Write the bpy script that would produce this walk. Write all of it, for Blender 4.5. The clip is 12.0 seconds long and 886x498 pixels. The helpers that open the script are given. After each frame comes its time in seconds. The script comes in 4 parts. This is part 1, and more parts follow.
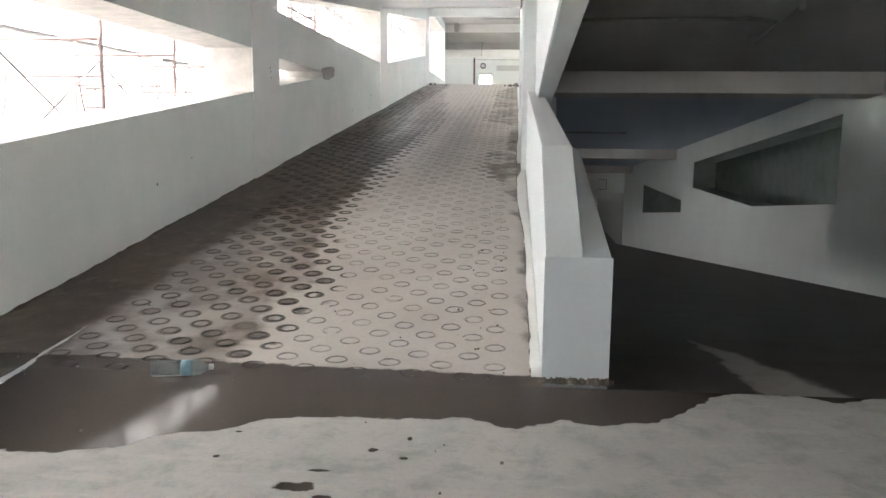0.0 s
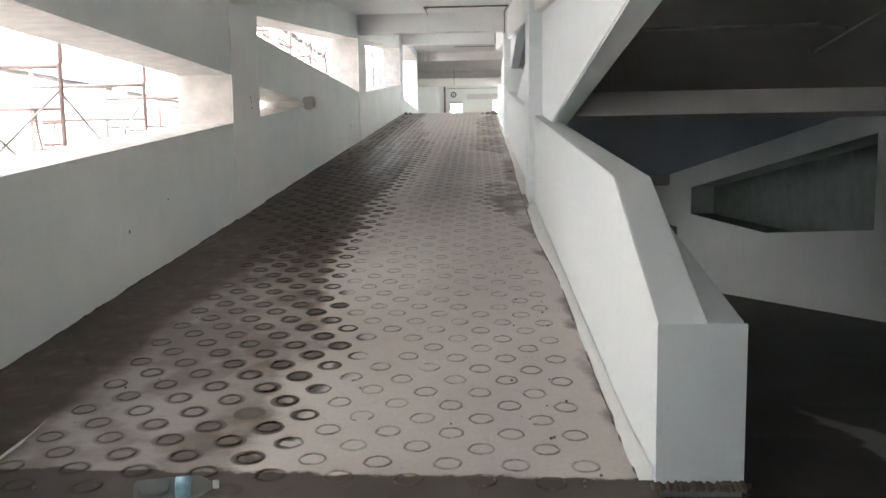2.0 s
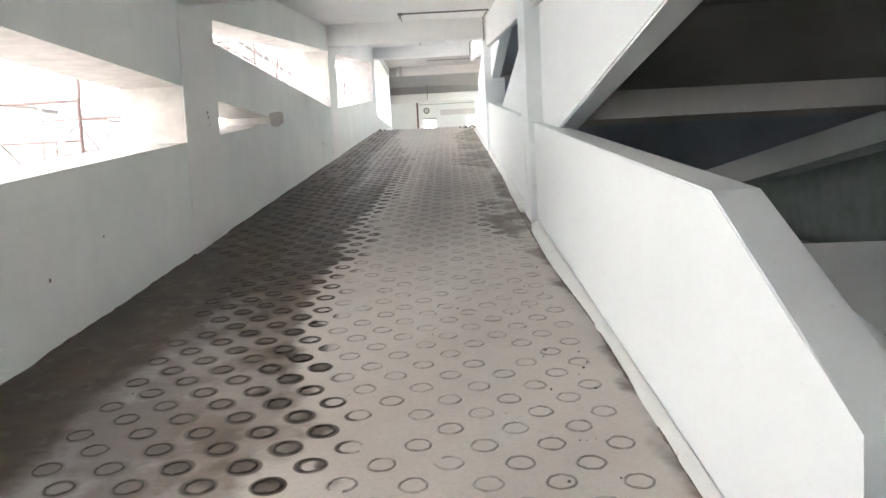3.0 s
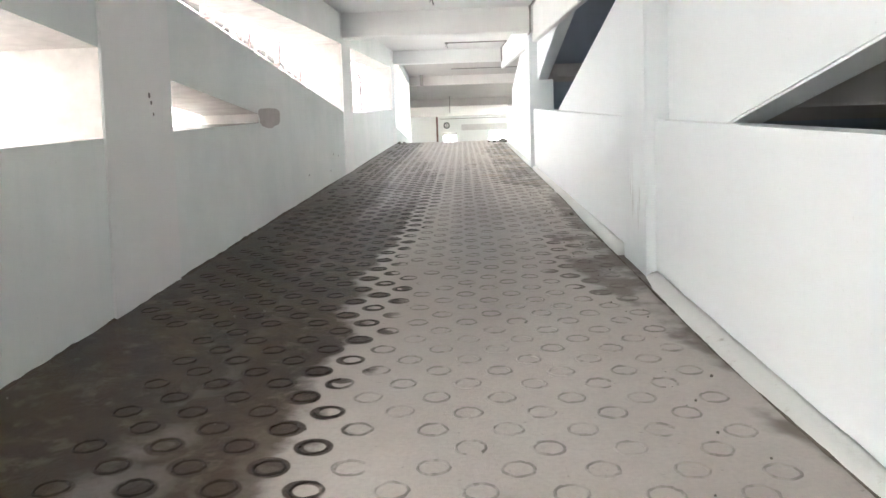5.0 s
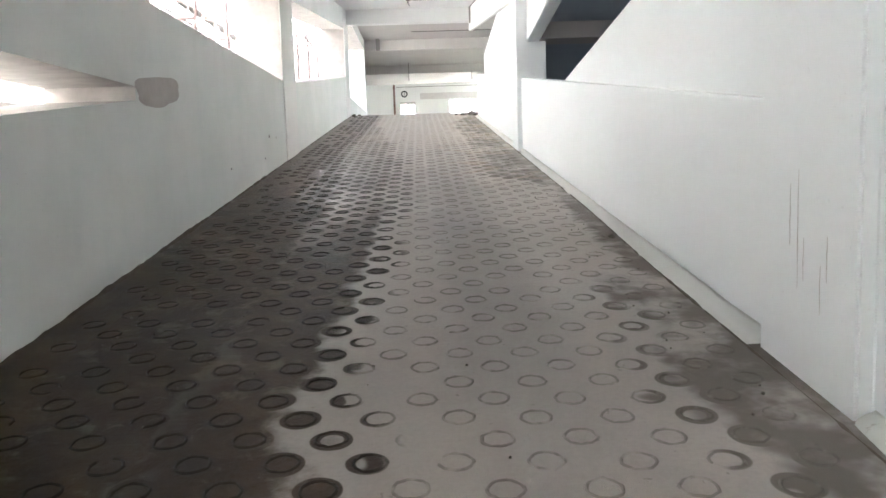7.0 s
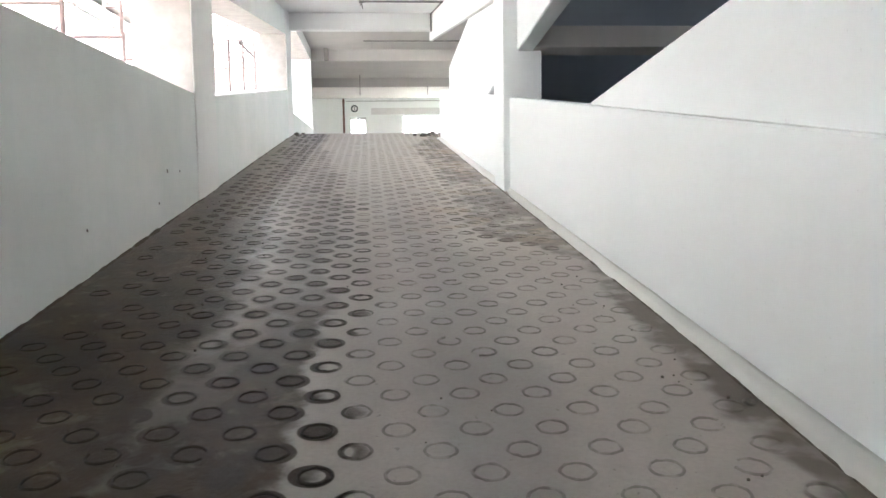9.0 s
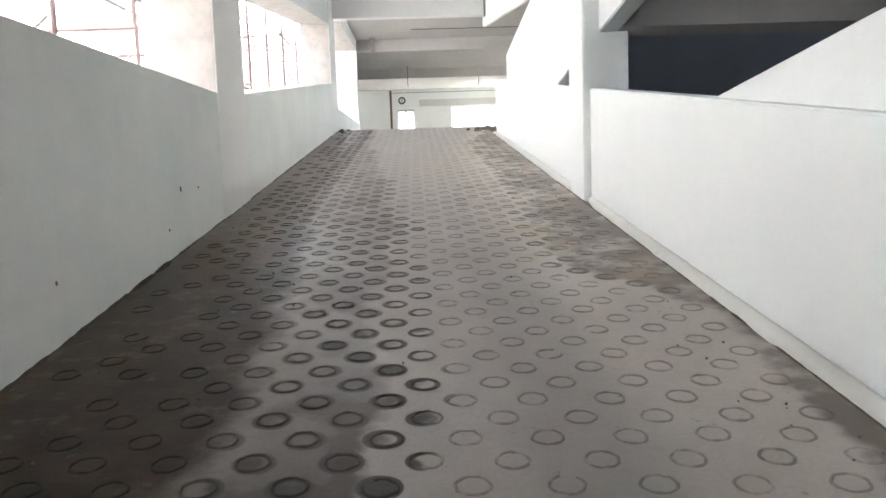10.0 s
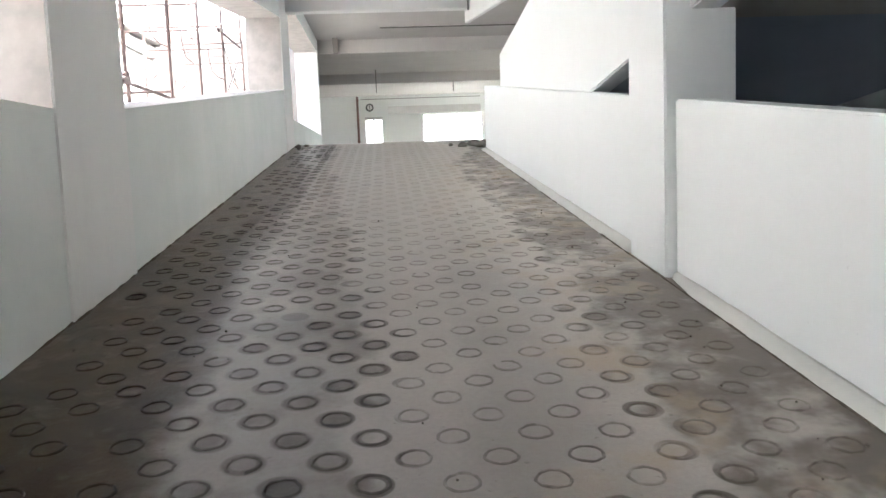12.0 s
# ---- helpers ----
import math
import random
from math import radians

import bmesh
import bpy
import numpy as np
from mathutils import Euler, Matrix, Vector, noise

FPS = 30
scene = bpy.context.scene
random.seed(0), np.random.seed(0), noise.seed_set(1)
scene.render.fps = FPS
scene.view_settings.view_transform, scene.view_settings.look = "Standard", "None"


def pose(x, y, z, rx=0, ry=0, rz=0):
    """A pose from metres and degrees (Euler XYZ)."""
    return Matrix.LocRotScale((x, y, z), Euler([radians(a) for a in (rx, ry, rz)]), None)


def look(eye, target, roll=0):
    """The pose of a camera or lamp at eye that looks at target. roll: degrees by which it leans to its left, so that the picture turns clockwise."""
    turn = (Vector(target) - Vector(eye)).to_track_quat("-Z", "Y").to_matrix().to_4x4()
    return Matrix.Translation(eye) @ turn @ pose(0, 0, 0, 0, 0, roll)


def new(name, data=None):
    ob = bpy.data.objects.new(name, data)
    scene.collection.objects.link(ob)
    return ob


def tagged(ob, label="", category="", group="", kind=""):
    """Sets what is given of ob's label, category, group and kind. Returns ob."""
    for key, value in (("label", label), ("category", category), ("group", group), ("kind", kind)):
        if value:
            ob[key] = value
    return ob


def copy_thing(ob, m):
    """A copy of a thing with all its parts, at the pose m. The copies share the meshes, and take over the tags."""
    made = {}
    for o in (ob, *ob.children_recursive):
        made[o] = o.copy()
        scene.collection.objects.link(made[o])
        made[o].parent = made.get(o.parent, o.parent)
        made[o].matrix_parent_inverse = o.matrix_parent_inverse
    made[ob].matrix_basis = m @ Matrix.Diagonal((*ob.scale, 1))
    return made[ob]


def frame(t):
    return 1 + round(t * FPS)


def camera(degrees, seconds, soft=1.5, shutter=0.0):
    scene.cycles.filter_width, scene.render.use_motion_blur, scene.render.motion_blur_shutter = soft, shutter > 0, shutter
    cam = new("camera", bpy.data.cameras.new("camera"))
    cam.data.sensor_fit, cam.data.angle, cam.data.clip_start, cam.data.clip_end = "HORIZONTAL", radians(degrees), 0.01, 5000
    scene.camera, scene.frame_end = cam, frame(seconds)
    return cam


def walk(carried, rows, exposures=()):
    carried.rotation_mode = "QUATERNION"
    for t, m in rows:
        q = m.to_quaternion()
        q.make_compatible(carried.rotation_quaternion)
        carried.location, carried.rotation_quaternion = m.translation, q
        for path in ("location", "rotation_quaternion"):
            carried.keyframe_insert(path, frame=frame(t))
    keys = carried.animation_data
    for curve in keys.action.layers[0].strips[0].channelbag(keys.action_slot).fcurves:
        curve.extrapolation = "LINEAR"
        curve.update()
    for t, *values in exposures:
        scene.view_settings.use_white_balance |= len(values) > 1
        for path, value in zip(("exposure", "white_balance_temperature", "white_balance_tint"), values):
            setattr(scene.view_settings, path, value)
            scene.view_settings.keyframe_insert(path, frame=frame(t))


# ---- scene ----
cam = camera(58.8, 12.0)
PATH = [
    (0, (-0.187, -4.141, 1.34), (-0.359, -2.171, 1.041), 0.5),
    (0.5, (-0.348, -4.163, 1.357), (-0.529, -2.186, 1.116), -1.0),
    (1, (-0.397, -4.022, 1.341), (-0.559, -2.047, 1.074), -0.1),
    (1.5, (-0.514, -3.638, 1.332), (-0.747, -1.662, 1.122), 0.7),
    (2, (-0.721, -3.148, 1.354), (-0.814, -1.163, 1.128), -0.9),
    (2.5, (-0.827, -2.552, 1.368), (-0.968, -0.564, 1.197), -2.4),
    (3, (-0.962, -1.842, 1.353), (-0.992, 0.149, 1.168), -2.9),
    (5, (-1.384, 1.326, 1.408), (-1.444, 3.32, 1.269), -1.8),
    (5.5, (-1.491, 2.001, 1.521), (-1.52, 3.996, 1.376), -3.9),
    (6, (-1.524, 2.785, 1.61), (-1.523, 4.78, 1.467), -0.9),
    (6.5, (-1.598, 3.513, 1.681), (-1.439, 5.498, 1.49), -2.2),
    (7, (-1.635, 4.325, 1.763), (-1.585, 6.312, 1.54), -1.9),
    (9, (-1.725, 7.286, 2.103), (-1.542, 9.269, 1.912), -0.9),
    (9.5, (-1.745, 8.055, 2.193), (-1.652, 10.043, 1.991), -0.8),
    (10, (-1.788, 8.814, 2.296), (-1.728, 10.801, 2.082), -1.9),
    (10.5, (-1.807, 9.583, 2.386), (-1.641, 11.567, 2.195), -2.6),
    (11, (-1.803, 10.391, 2.47), (-1.743, 12.382, 2.295), -1.7),
    (11.5, (-1.857, 11.114, 2.542), (-1.667, 13.097, 2.357), -1.2),
    (12, (-1.855, 11.95, 2.634), (-1.715, 13.935, 2.43), -2.2),
]
EXPOSURES = [(t, e, 5600, -0.5) for t, e in ((0, 5.50), (1.0, 5.38), (1.5, 5.14), (2.0, 5.12), (2.5, 5.46), (3.0, 5.56), (5.0, 5.75), (6.0, 5.73), (6.5, 5.58), (7.0, 5.56), (9.0, 5.43), (9.5, 5.40), (11.0, 5.15), (11.5, 5.14), (12, 4.93))]
walk(cam, [(t, look(eye, target, roll)) for t, eye, target, roll in PATH], EXPOSURES)

# ---- light ----
world = bpy.data.worlds.new("sky")
scene.world = world
world.use_nodes = True
SUN_AZ, SUN_EL = 97.0, 48.0      # compass degrees from +y towards +x
wn = world.node_tree.nodes
sky = wn.new("ShaderNodeTexSky")
sky.sky_type = 'NISHITA'
sky.sun_disc = False
sky.sun_elevation, sky.sun_rotation = radians(SUN_EL), radians(SUN_AZ)
sky.air_density, sky.dust_density, sky.ozone_density = 0.12, 10.0, 0.0
world.node_tree.links.new(sky.outputs[0], wn["Background"].inputs[0])
wn["Background"].inputs[1].default_value = 0.15
sun_data = bpy.data.lights.new("sun", 'SUN')
sun_data.energy, sun_data.angle, sun_data.color = 0.5, radians(10), (1.0, 0.99, 0.975)
sun = new("sun", sun_data)
sx, sy = math.sin(radians(SUN_AZ)), math.cos(radians(SUN_AZ))
sun.matrix_world = look((sx * 30, sy * 30, 30 * math.tan(radians(SUN_EL))), (0, 0, 0))

# ---- materials ----


class Nodes:
    """A short way to write node materials."""

    def __init__(self, name):
        self.mat = bpy.data.materials.new(name)
        self.mat.use_nodes = True
        self.t = self.mat.node_tree
        self.bsdf = self.t.nodes["Principled BSDF"]
        self.coord = self.t.nodes.new("ShaderNodeNewGeometry").outputs["Position"]

    def add(self, kind, inputs=None):
        n = self.t.nodes.new(kind)
        for k, v in (inputs or {}).items():
            self.put(n.inputs[k], v)
        return n

    def put(self, socket, v):
        if isinstance(v, bpy.types.NodeSocket):
            self.t.links.new(v, socket)
        else:
            socket.default_value = v

    def mapped(self, scale, offset=(0, 0, 0)):
        return self.add("ShaderNodeMapping", {"Vector": self.coord, "Scale": scale, "Location": offset}).outputs[0]

    def noise(self, scale, detail=4.0, rough=0.55, vector=None, distortion=0.0):
        return self.add("ShaderNodeTexNoise", {"Vector": vector or self.coord, "Scale": scale, "Detail": detail,
                                               "Roughness": rough, "Distortion": distortion}).outputs["Fac"]

    def ramp(self, fac, *stops):
        n = self.add("ShaderNodeValToRGB", {"Fac": fac})
        e = n.color_ramp.elements
        while len(e) < len(stops):
            e.new(0.5)
        for el, (p, c) in zip(e, stops):
            el.position = p
            el.color = (c, c, c, 1) if isinstance(c, (int, float)) else (*c, 1)
        return n.outputs[0]

    def mix(self, fac, a, b, blend='MIX'):
        n = self.add("ShaderNodeMix")
        n.data_type, n.blend_type = 'RGBA', blend
        for i, v in ((0, fac), (6, a), (7, b)):
            self.put(n.inputs[i], (*v, 1) if isinstance(v, tuple) and len(v) == 3 else v)
        return n.outputs[2]

    def math(self, op, a, b=0.0, clamp=False):
        n = self.add("ShaderNodeMath")
        n.operation, n.use_clamp = op, clamp
        self.put(n.inputs[0], a)
        self.put(n.inputs[1], b)
        return n.outputs[0]

    def axis(self, which):
        return self.add("ShaderNodeSeparateXYZ", {"Vector": self.coord}).outputs[which]

    def finish(self, colour, rough=0.8, bump=None, strength=0.3, distance=0.01, metal=0.0, spec=0.5):
        self.put(self.bsdf.inputs["Base Color"], (*colour, 1) if isinstance(colour, tuple) else colour)
        self.put(self.bsdf.inputs["Roughness"], rough)
        self.put(self.bsdf.inputs["Metallic"], metal)
        self.put(self.bsdf.inputs["Specular IOR Level"], spec)
        if bump is not None:
            b = self.add("ShaderNodeBump", {"Height": bump, "Strength": strength, "Distance": distance})
            self.put(self.bsdf.inputs["Normal"], b.outputs[0])
        return self.mat


def painted(name, base, stain, amount=0.35, rough=0.75, runs=0.55):
    """Emulsion paint on cement plaster: cloudy patches, fine streaks that run down, trowel relief."""
    n = Nodes(name)
    cloud = n.ramp(n.noise(0.9, 5, 0.6), (0.35, 0.0), (0.75, 1.0))
    streak = n.ramp(n.noise(1.0, 4, 0.6, n.mapped((7, 7, 0.45))), (0.5, 0.0), (0.8, 1.0))
    speck = n.ramp(n.noise(38, 2, 0.5), (0.70, 0.0), (0.76, 1.0))
    c = n.mix(n.math('MULTIPLY', cloud, amount), base, stain)
    c = n.mix(n.math('MULTIPLY', streak, amount * runs), c, stain)
    c = n.mix(n.math('MULTIPLY', speck, 0.12), c, (0.3, 0.29, 0.27))
    relief = n.math('ADD', n.noise(2.2, 5, 0.5), n.math('MULTIPLY', n.noise(60, 3, 0.6), 0.12))
    return n.finish(c, rough, relief, 0.35, 0.02)


def plain(name, colour, rough=0.6, metal=0.0, vary=0.2, scale=12.0):
    n = Nodes(name)
    dark = tuple(v * (1 - vary) for v in colour)
    c = n.mix(n.ramp(n.noise(scale, 4, 0.6), (0.35, 0.0), (0.7, 1.0)), colour, dark)
    return n.finish(c, rough, n.noise(scale * 6, 3), 0.15, 0.004, metal)


M_WALL = painted("wall_paint", (0.80, 0.818, 0.795), (0.665, 0.68, 0.645))
M_SILLWALL = painted("damp_sill_wall_paint", (0.865, 0.88, 0.86), (0.665, 0.715, 0.68), 0.5, runs=0.28)
M_PIER = painted("pier_paint", (0.87, 0.865, 0.85), (0.77, 0.76, 0.74), 0.3)
M_PANEL = painted("parapet_paint", (0.845, 0.872, 0.878), (0.755, 0.78, 0.775), 0.25)
M_CEIL = painted("ceiling_paint", (0.83, 0.83, 0.81), (0.71, 0.70, 0.67), 0.4)
M_FACADE = painted("facade_render", (0.27, 0.25, 0.237), (0.225, 0.208, 0.197), 0.4)
M_BEAM = painted("beam_concrete", (0.50, 0.47, 0.44), (0.40, 0.37, 0.35), 0.5, 0.9)
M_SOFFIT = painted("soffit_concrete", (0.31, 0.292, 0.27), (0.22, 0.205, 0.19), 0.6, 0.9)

# ---- ramp and wall lines ----
SLOPE, TOE = 0.1145, 0.5
Z_UP, Y_CREST = 3.25, 28.885
XL, XLO = -3.67, -4.32          # inner and outer face of the window wall
XR = 4.02                       # far wall of the neighbour ramp
Y_BACK, Y_FAR = -9.0, 54.0


def ramp_z(y):
    """Height of the ramp's surface, rounded at its foot and crest."""
    if y <= TOE - 0.6:
        return 0.0
    if y < TOE + 0.6:
        return SLOPE * (y - TOE + 0.6) ** 2 / 2.4
    if y < Y_CREST - 0.8:
        return SLOPE * (y - TOE)
    if y < Y_CREST + 0.8:
        return Z_UP - SLOPE * (Y_CREST + 0.8 - y) ** 2 / 3.2
    return Z_UP


def line(y):
    """The straight line of the ramp, with no rounding."""
    return SLOPE * (y - TOE)


def down(z0, y):
    """A line that falls as the neighbour ramp does."""
    return z0 - SLOPE * y


def part(name, bm, material, parent=None, label="", smooth=False):
    me = bpy.data.meshes.new(name)
    bmesh.ops.recalc_face_normals(bm, faces=bm.faces)
    bm.to_mesh(me)
    bm.free()
    me.materials.append(material)
    if smooth:
        for p in me.polygons:
            p.use_smooth = True
    ob = new(name, me)
    if parent is not None:
        ob.parent = parent
    if label:
        ob["label"] = label
    return ob


def prism(bm, poly, x0, x1):
    """Extrudes a polygon of (y, z) from x0 to x1."""
    a = [bm.verts.new((x0, y, z)) for y, z in poly]
    b = [bm.verts.new((x1, y, z)) for y, z in poly]
    n = len(poly)
    bm.faces.new(a)
    bm.faces.new(b[::-1])
    for i in range(n):
        bm.faces.new((a[i], b[i], b[(i + 1) % n], a[(i + 1) % n]))


def box(bm, x0, x1, y0, y1, z0, z1):
    prism(bm, [(y0, z0), (y1, z0), (y1, z1), (y0, z1)], x0, x1)


def bevelled(bm, width=0.012, segments=2):
    bmesh.ops.remove_doubles(bm, verts=bm.verts, dist=1e-5)
    sharp = [e for e in bm.edges if e.is_manifold and e.calc_face_angle(0) > 0.6]
    bmesh.ops.bevel(bm, geom=sharp, offset=width, segments=segments, affect='EDGES', clamp_overlap=True)
    return bm


def rod(bm, a, b, r, sides=8):
    """A round bar from a to b."""
    a, b = Vector(a), Vector(b)
    m = Matrix.Translation((a + b) / 2) @ (b - a).to_track_quat('Z', 'Y').to_matrix().to_4x4()
    bmesh.ops.create_cone(bm, cap_ends=True, segments=sides, radius1=r, radius2=r, depth=(b - a).length, matrix=m)


def structure(ob, label, category):
    return tagged(ob, label, category, kind="structure")


# ---- floor materials ----
RING_X, RING_DX, RING_Y, RING_DY = -0.27, 0.152, 0.19, 0.35
RING_LEAN, RING_DRIFT = -0.064, 0.06   # the rows lean across the ramp; half way up they sit a little aside


def smooth(n, v, a, b):
    """0 below a, 1 above b, eased between."""
    m = n.add("ShaderNodeMapRange", {"Value": v, "From Min": a, "From Max": b})
    m.interpolation_type = 'SMOOTHSTEP'
    return m.outputs[0]


def ring_distance(n, x, y):
    """Distance to the middle of the nearest pressed ring."""
    best = None
    drift = n.math('MULTIPLY', smooth(n, y, 3.6, 4.4), n.math('SUBTRACT', 1.0, smooth(n, y, 6.9, 7.9)))
    x = n.math('ADD', x, n.math('MULTIPLY', drift, RING_DRIFT))
    y = n.math('SUBTRACT', y, n.math('MULTIPLY', n.math('SUBTRACT', x, RING_X), RING_LEAN))
    for k in (0, 1):
        px = n.math('DIVIDE', n.math('SUBTRACT', x, RING_X - k * RING_DX), 2 * RING_DX)
        py = n.math('DIVIDE', n.math('SUBTRACT', y, RING_Y + k * RING_DY / 2), RING_DY)
        dx = n.math('MULTIPLY', n.math('SUBTRACT', n.math('FRACT', n.math('ADD', px, 100.5)), 0.5), 2 * RING_DX)
        dy = n.math('MULTIPLY', n.math('SUBTRACT', n.math('FRACT', n.math('ADD', py, 100.5)), 0.5), RING_DY)
        d = n.math('SQRT', n.math('ADD', n.math('MULTIPLY', dx, dx), n.math('MULTIPLY', dy, dy)))
        best = d if best is None else n.math('MINIMUM', best, d)
    return best


def ramp_material(name, ring=False):
    """Ramp concrete: a damp dirty side, wheel tracks, dirt along the kerb, damp that gathers in the rings."""
    n = Nodes(name)
    x, y = n.axis(0), n.axis(1)
    big = n.math('SUBTRACT', n.noise(1.1, 4, 0.6), 0.5)
    mid = n.math('SUBTRACT', n.noise(4.5, 5, 0.65), 0.5)
    fine = n.noise(45, 6, 0.7)
    grain = n.noise(180, 3, 0.6)
    rough_x = n.math('ADD', x, n.math('ADD', n.math('MULTIPLY', big, 0.46), n.math('MULTIPLY', mid, 0.24)))
    dist = ring_distance(n, x, y)
    disc = n.math('SUBTRACT', 1.0, smooth(n, dist, 0.045, 0.095))
    band = n.math('SUBTRACT', 1.0, smooth(n, n.math('ABSOLUTE', n.math('SUBTRACT', dist, 0.061)), 0.006, 0.030))
    some = smooth(n, n.noise(2.9, 2, 0.5), 0.50, 0.60)
    near = n.math('MAXIMUM', n.math('MULTIPLY', band, 0.9), n.math('MULTIPLY', disc, n.math('ADD', 0.35, n.math('MULTIPLY', some, 0.65))))
    high = smooth(n, y, 13.5, 21.0)
    cover = n.math('MULTIPLY', n.math('MULTIPLY', high, smooth(n, rough_x, -2.95, -2.6)), smooth(n, n.math('ADD', n.noise(1.3, 4, 0.6), n.math('MULTIPLY', high, 0.20)), 0.40, 0.58))
    near = n.math('MULTIPLY', near, n.math('SUBTRACT', 1.0, n.math('MULTIPLY', cover, 0.85)))
    # the damp side's edge wanders along the ramp
    edge = n.math('SUBTRACT', -1.78, n.math('MULTIPLY', smooth(n, y, 1.0, 5.0), 0.34))
    edge = n.math('ADD', edge, n.math('MULTIPLY', smooth(n, y, 7.6, 11.0), 0.12))
    edge = n.math('SUBTRACT', edge, n.math('MULTIPLY', smooth(n, y, 14.5, 17.5), 0.14))
    edge = n.math('SUBTRACT', edge, n.math('MULTIPLY', smooth(n, y, 17.0, 21.0), 0.25))
    edge = n.math('SUBTRACT', edge, n.math('MULTIPLY', smooth(n, y, 22.3, 24.3), 0.55))
    off = n.math('SUBTRACT', n.math('ADD', rough_x, n.math('MULTIPLY', n.math('SUBTRACT', n.noise(0.75, 2, 0.5), 0.5), 0.5)), edge)
    lobed = n.math('SUBTRACT', off, n.math('MULTIPLY', near, 0.26))
    damp_edge = n.math('SUBTRACT', 1.0, smooth(n, lobed, -0.08, 0.05))
    up = smooth(n, y, 2.6, 5.6)
    past = smooth(n, y, 13.0, 17.0)
    thin = smooth(n, y, 9.6, 13.2)
    core = n.math('SUBTRACT', 1.0, smooth(n, n.math('SUBTRACT', rough_x, n.math('MULTIPLY', n.math('SUBTRACT', up, n.math('MULTIPLY', past, 0.75)), 0.34)), -3.05, -2.75))
    patch = smooth(n, n.math('ADD', n.noise(1.7, 4, 0.6), n.math('MULTIPLY', near, 0.16)), 0.44, 0.62)
    rim = n.math('MULTIPLY', smooth(n, off, -0.62, -0.15), 0.30)
    amount = n.math('ADD', n.math('ADD', 0.20, rim), n.math('MULTIPLY', up, n.math('SUBTRACT', 0.64, n.math('MULTIPLY', thin, 0.60))))
    amount = n.math('ADD', amount, n.math('MULTIPLY', patch, 0.45), True)
    amount = n.math('MULTIPLY', amount, n.math('SUBTRACT', 1.0, n.math('MULTIPLY', thin, 0.42)))
    middle = n.math('MULTIPLY', damp_edge, amount)
    damp = n.math('MAXIMUM', middle, core)
    # dirt by the kerb: patches with lobed edges
    k1 = n.math('MULTIPLY', smooth(n, y, 6.0, 6.8), n.math('SUBTRACT', 1.0, smooth(n, y, 8.6, 10.4)))
    k2 = n.math('MULTIPLY', smooth(n, y, 12.6, 14.6), n.math('SUBTRACT', 1.0, smooth(n, y, 24.0, 27.0)))
    kerb_x = n.math('ADD', n.math('ADD', x, n.math('MULTIPLY', big, 0.8)), n.math('MULTIPLY', n.math('MULTIPLY', near, n.math('MAXIMUM', k1, k2)), 0.22))
    reach = n.math('SUBTRACT', n.math('SUBTRACT', -0.10, n.math('MULTIPLY', smooth(n, y, 4.5, 6.5), 0.16)), n.math('ADD', n.math('MULTIPLY', k1, 0.27), n.math('MULTIPLY', k2, 0.50)))
    kerb = smooth(n, n.math('SUBTRACT', kerb_x, reach), -0.04, 0.07)
    kerb = n.math('MULTIPLY', kerb, smooth(n, n.noise(2.3, 4, 0.6), 0.34, 0.56))
    # tyre tracks
    t1 = n.math('SUBTRACT', 1.0, smooth(n, n.math('ABSOLUTE', n.math('ADD', rough_x, 1.22)), 0.10, 0.42))
    track = n.math('MULTIPLY', t1, n.math('MULTIPLY', smooth(n, y, 4.5, 9.0), 0.45))
    light = n.mix(smooth(n, n.noise(0.7, 5, 0.6), 0.35, 0.7), (0.427, 0.386, 0.346), (0.512, 0.474, 0.433))
    light = n.mix(n.math('MULTIPLY', smooth(n, fine, 0.35, 0.75), 0.30), light, (0.30, 0.275, 0.25))
    light = n.mix(track, light, (0.22, 0.205, 0.19))
    # Sandy patches up the ramp; their pale colour also paints the sheen there.
    light = n.mix(n.math('MULTIPLY', cover, 0.7), light, n.mix(n.noise(5, 4), (0.56, 0.515, 0.45), (0.47, 0.43, 0.375)))
    brown = n.mix(smooth(n, n.noise(3.1, 5, 0.65), 0.35, 0.7), (0.042, 0.0268, 0.0160), (0.088, 0.0568, 0.0330))
    brown = n.mix(n.math('MULTIPLY', smooth(n, y, 12.0, 18.0), 0.85), brown, n.mix(smooth(n, mid, -0.15, 0.2), (0.078, 0.0535, 0.0305), (0.148, 0.106, 0.061)))
    brown = n.mix(n.math('SUBTRACT', 0.75, n.math('MULTIPLY', smooth(n, y, 1.5, 6.0), 0.75)), brown, n.mix(smooth(n, mid, -0.15, 0.2), (0.084, 0.062, 0.047), (0.131, 0.099, 0.076)))
    c = n.mix(damp, light, brown)
    dust = smooth(n, n.math('ADD', n.noise(6.5, 5, 0.7), n.math('MULTIPLY', n.noise(0.9, 2), 0.35)), 0.70, 0.86)
    c = n.mix(n.math('MULTIPLY', n.math('MULTIPLY', dust, damp), 0.55), c, (0.21, 0.172, 0.135))
    foot = n.math('SUBTRACT', 1.0, smooth(n, n.math('ADD', y, n.math('ADD', n.math('MULTIPLY', mid, 0.16), n.math('MULTIPLY', x, 0.03))), 0.06, 0.10))
    c = n.mix(foot, c, n.mix(fine, (0.070, 0.058, 0.050), (0.100, 0.085, 0.073)))
    c = n.mix(n.math('MULTIPLY', kerb, 0.85), c, n.mix(fine, (0.070, 0.056, 0.044), (0.145, 0.118, 0.088)))
    sand = n.math('MULTIPLY', smooth(n, n.noise(1.9, 4, 0.65), 0.50, 0.66), smooth(n, n.math('ADD', x, n.math('MULTIPLY', k2, 0.9)), -0.75, -0.05))
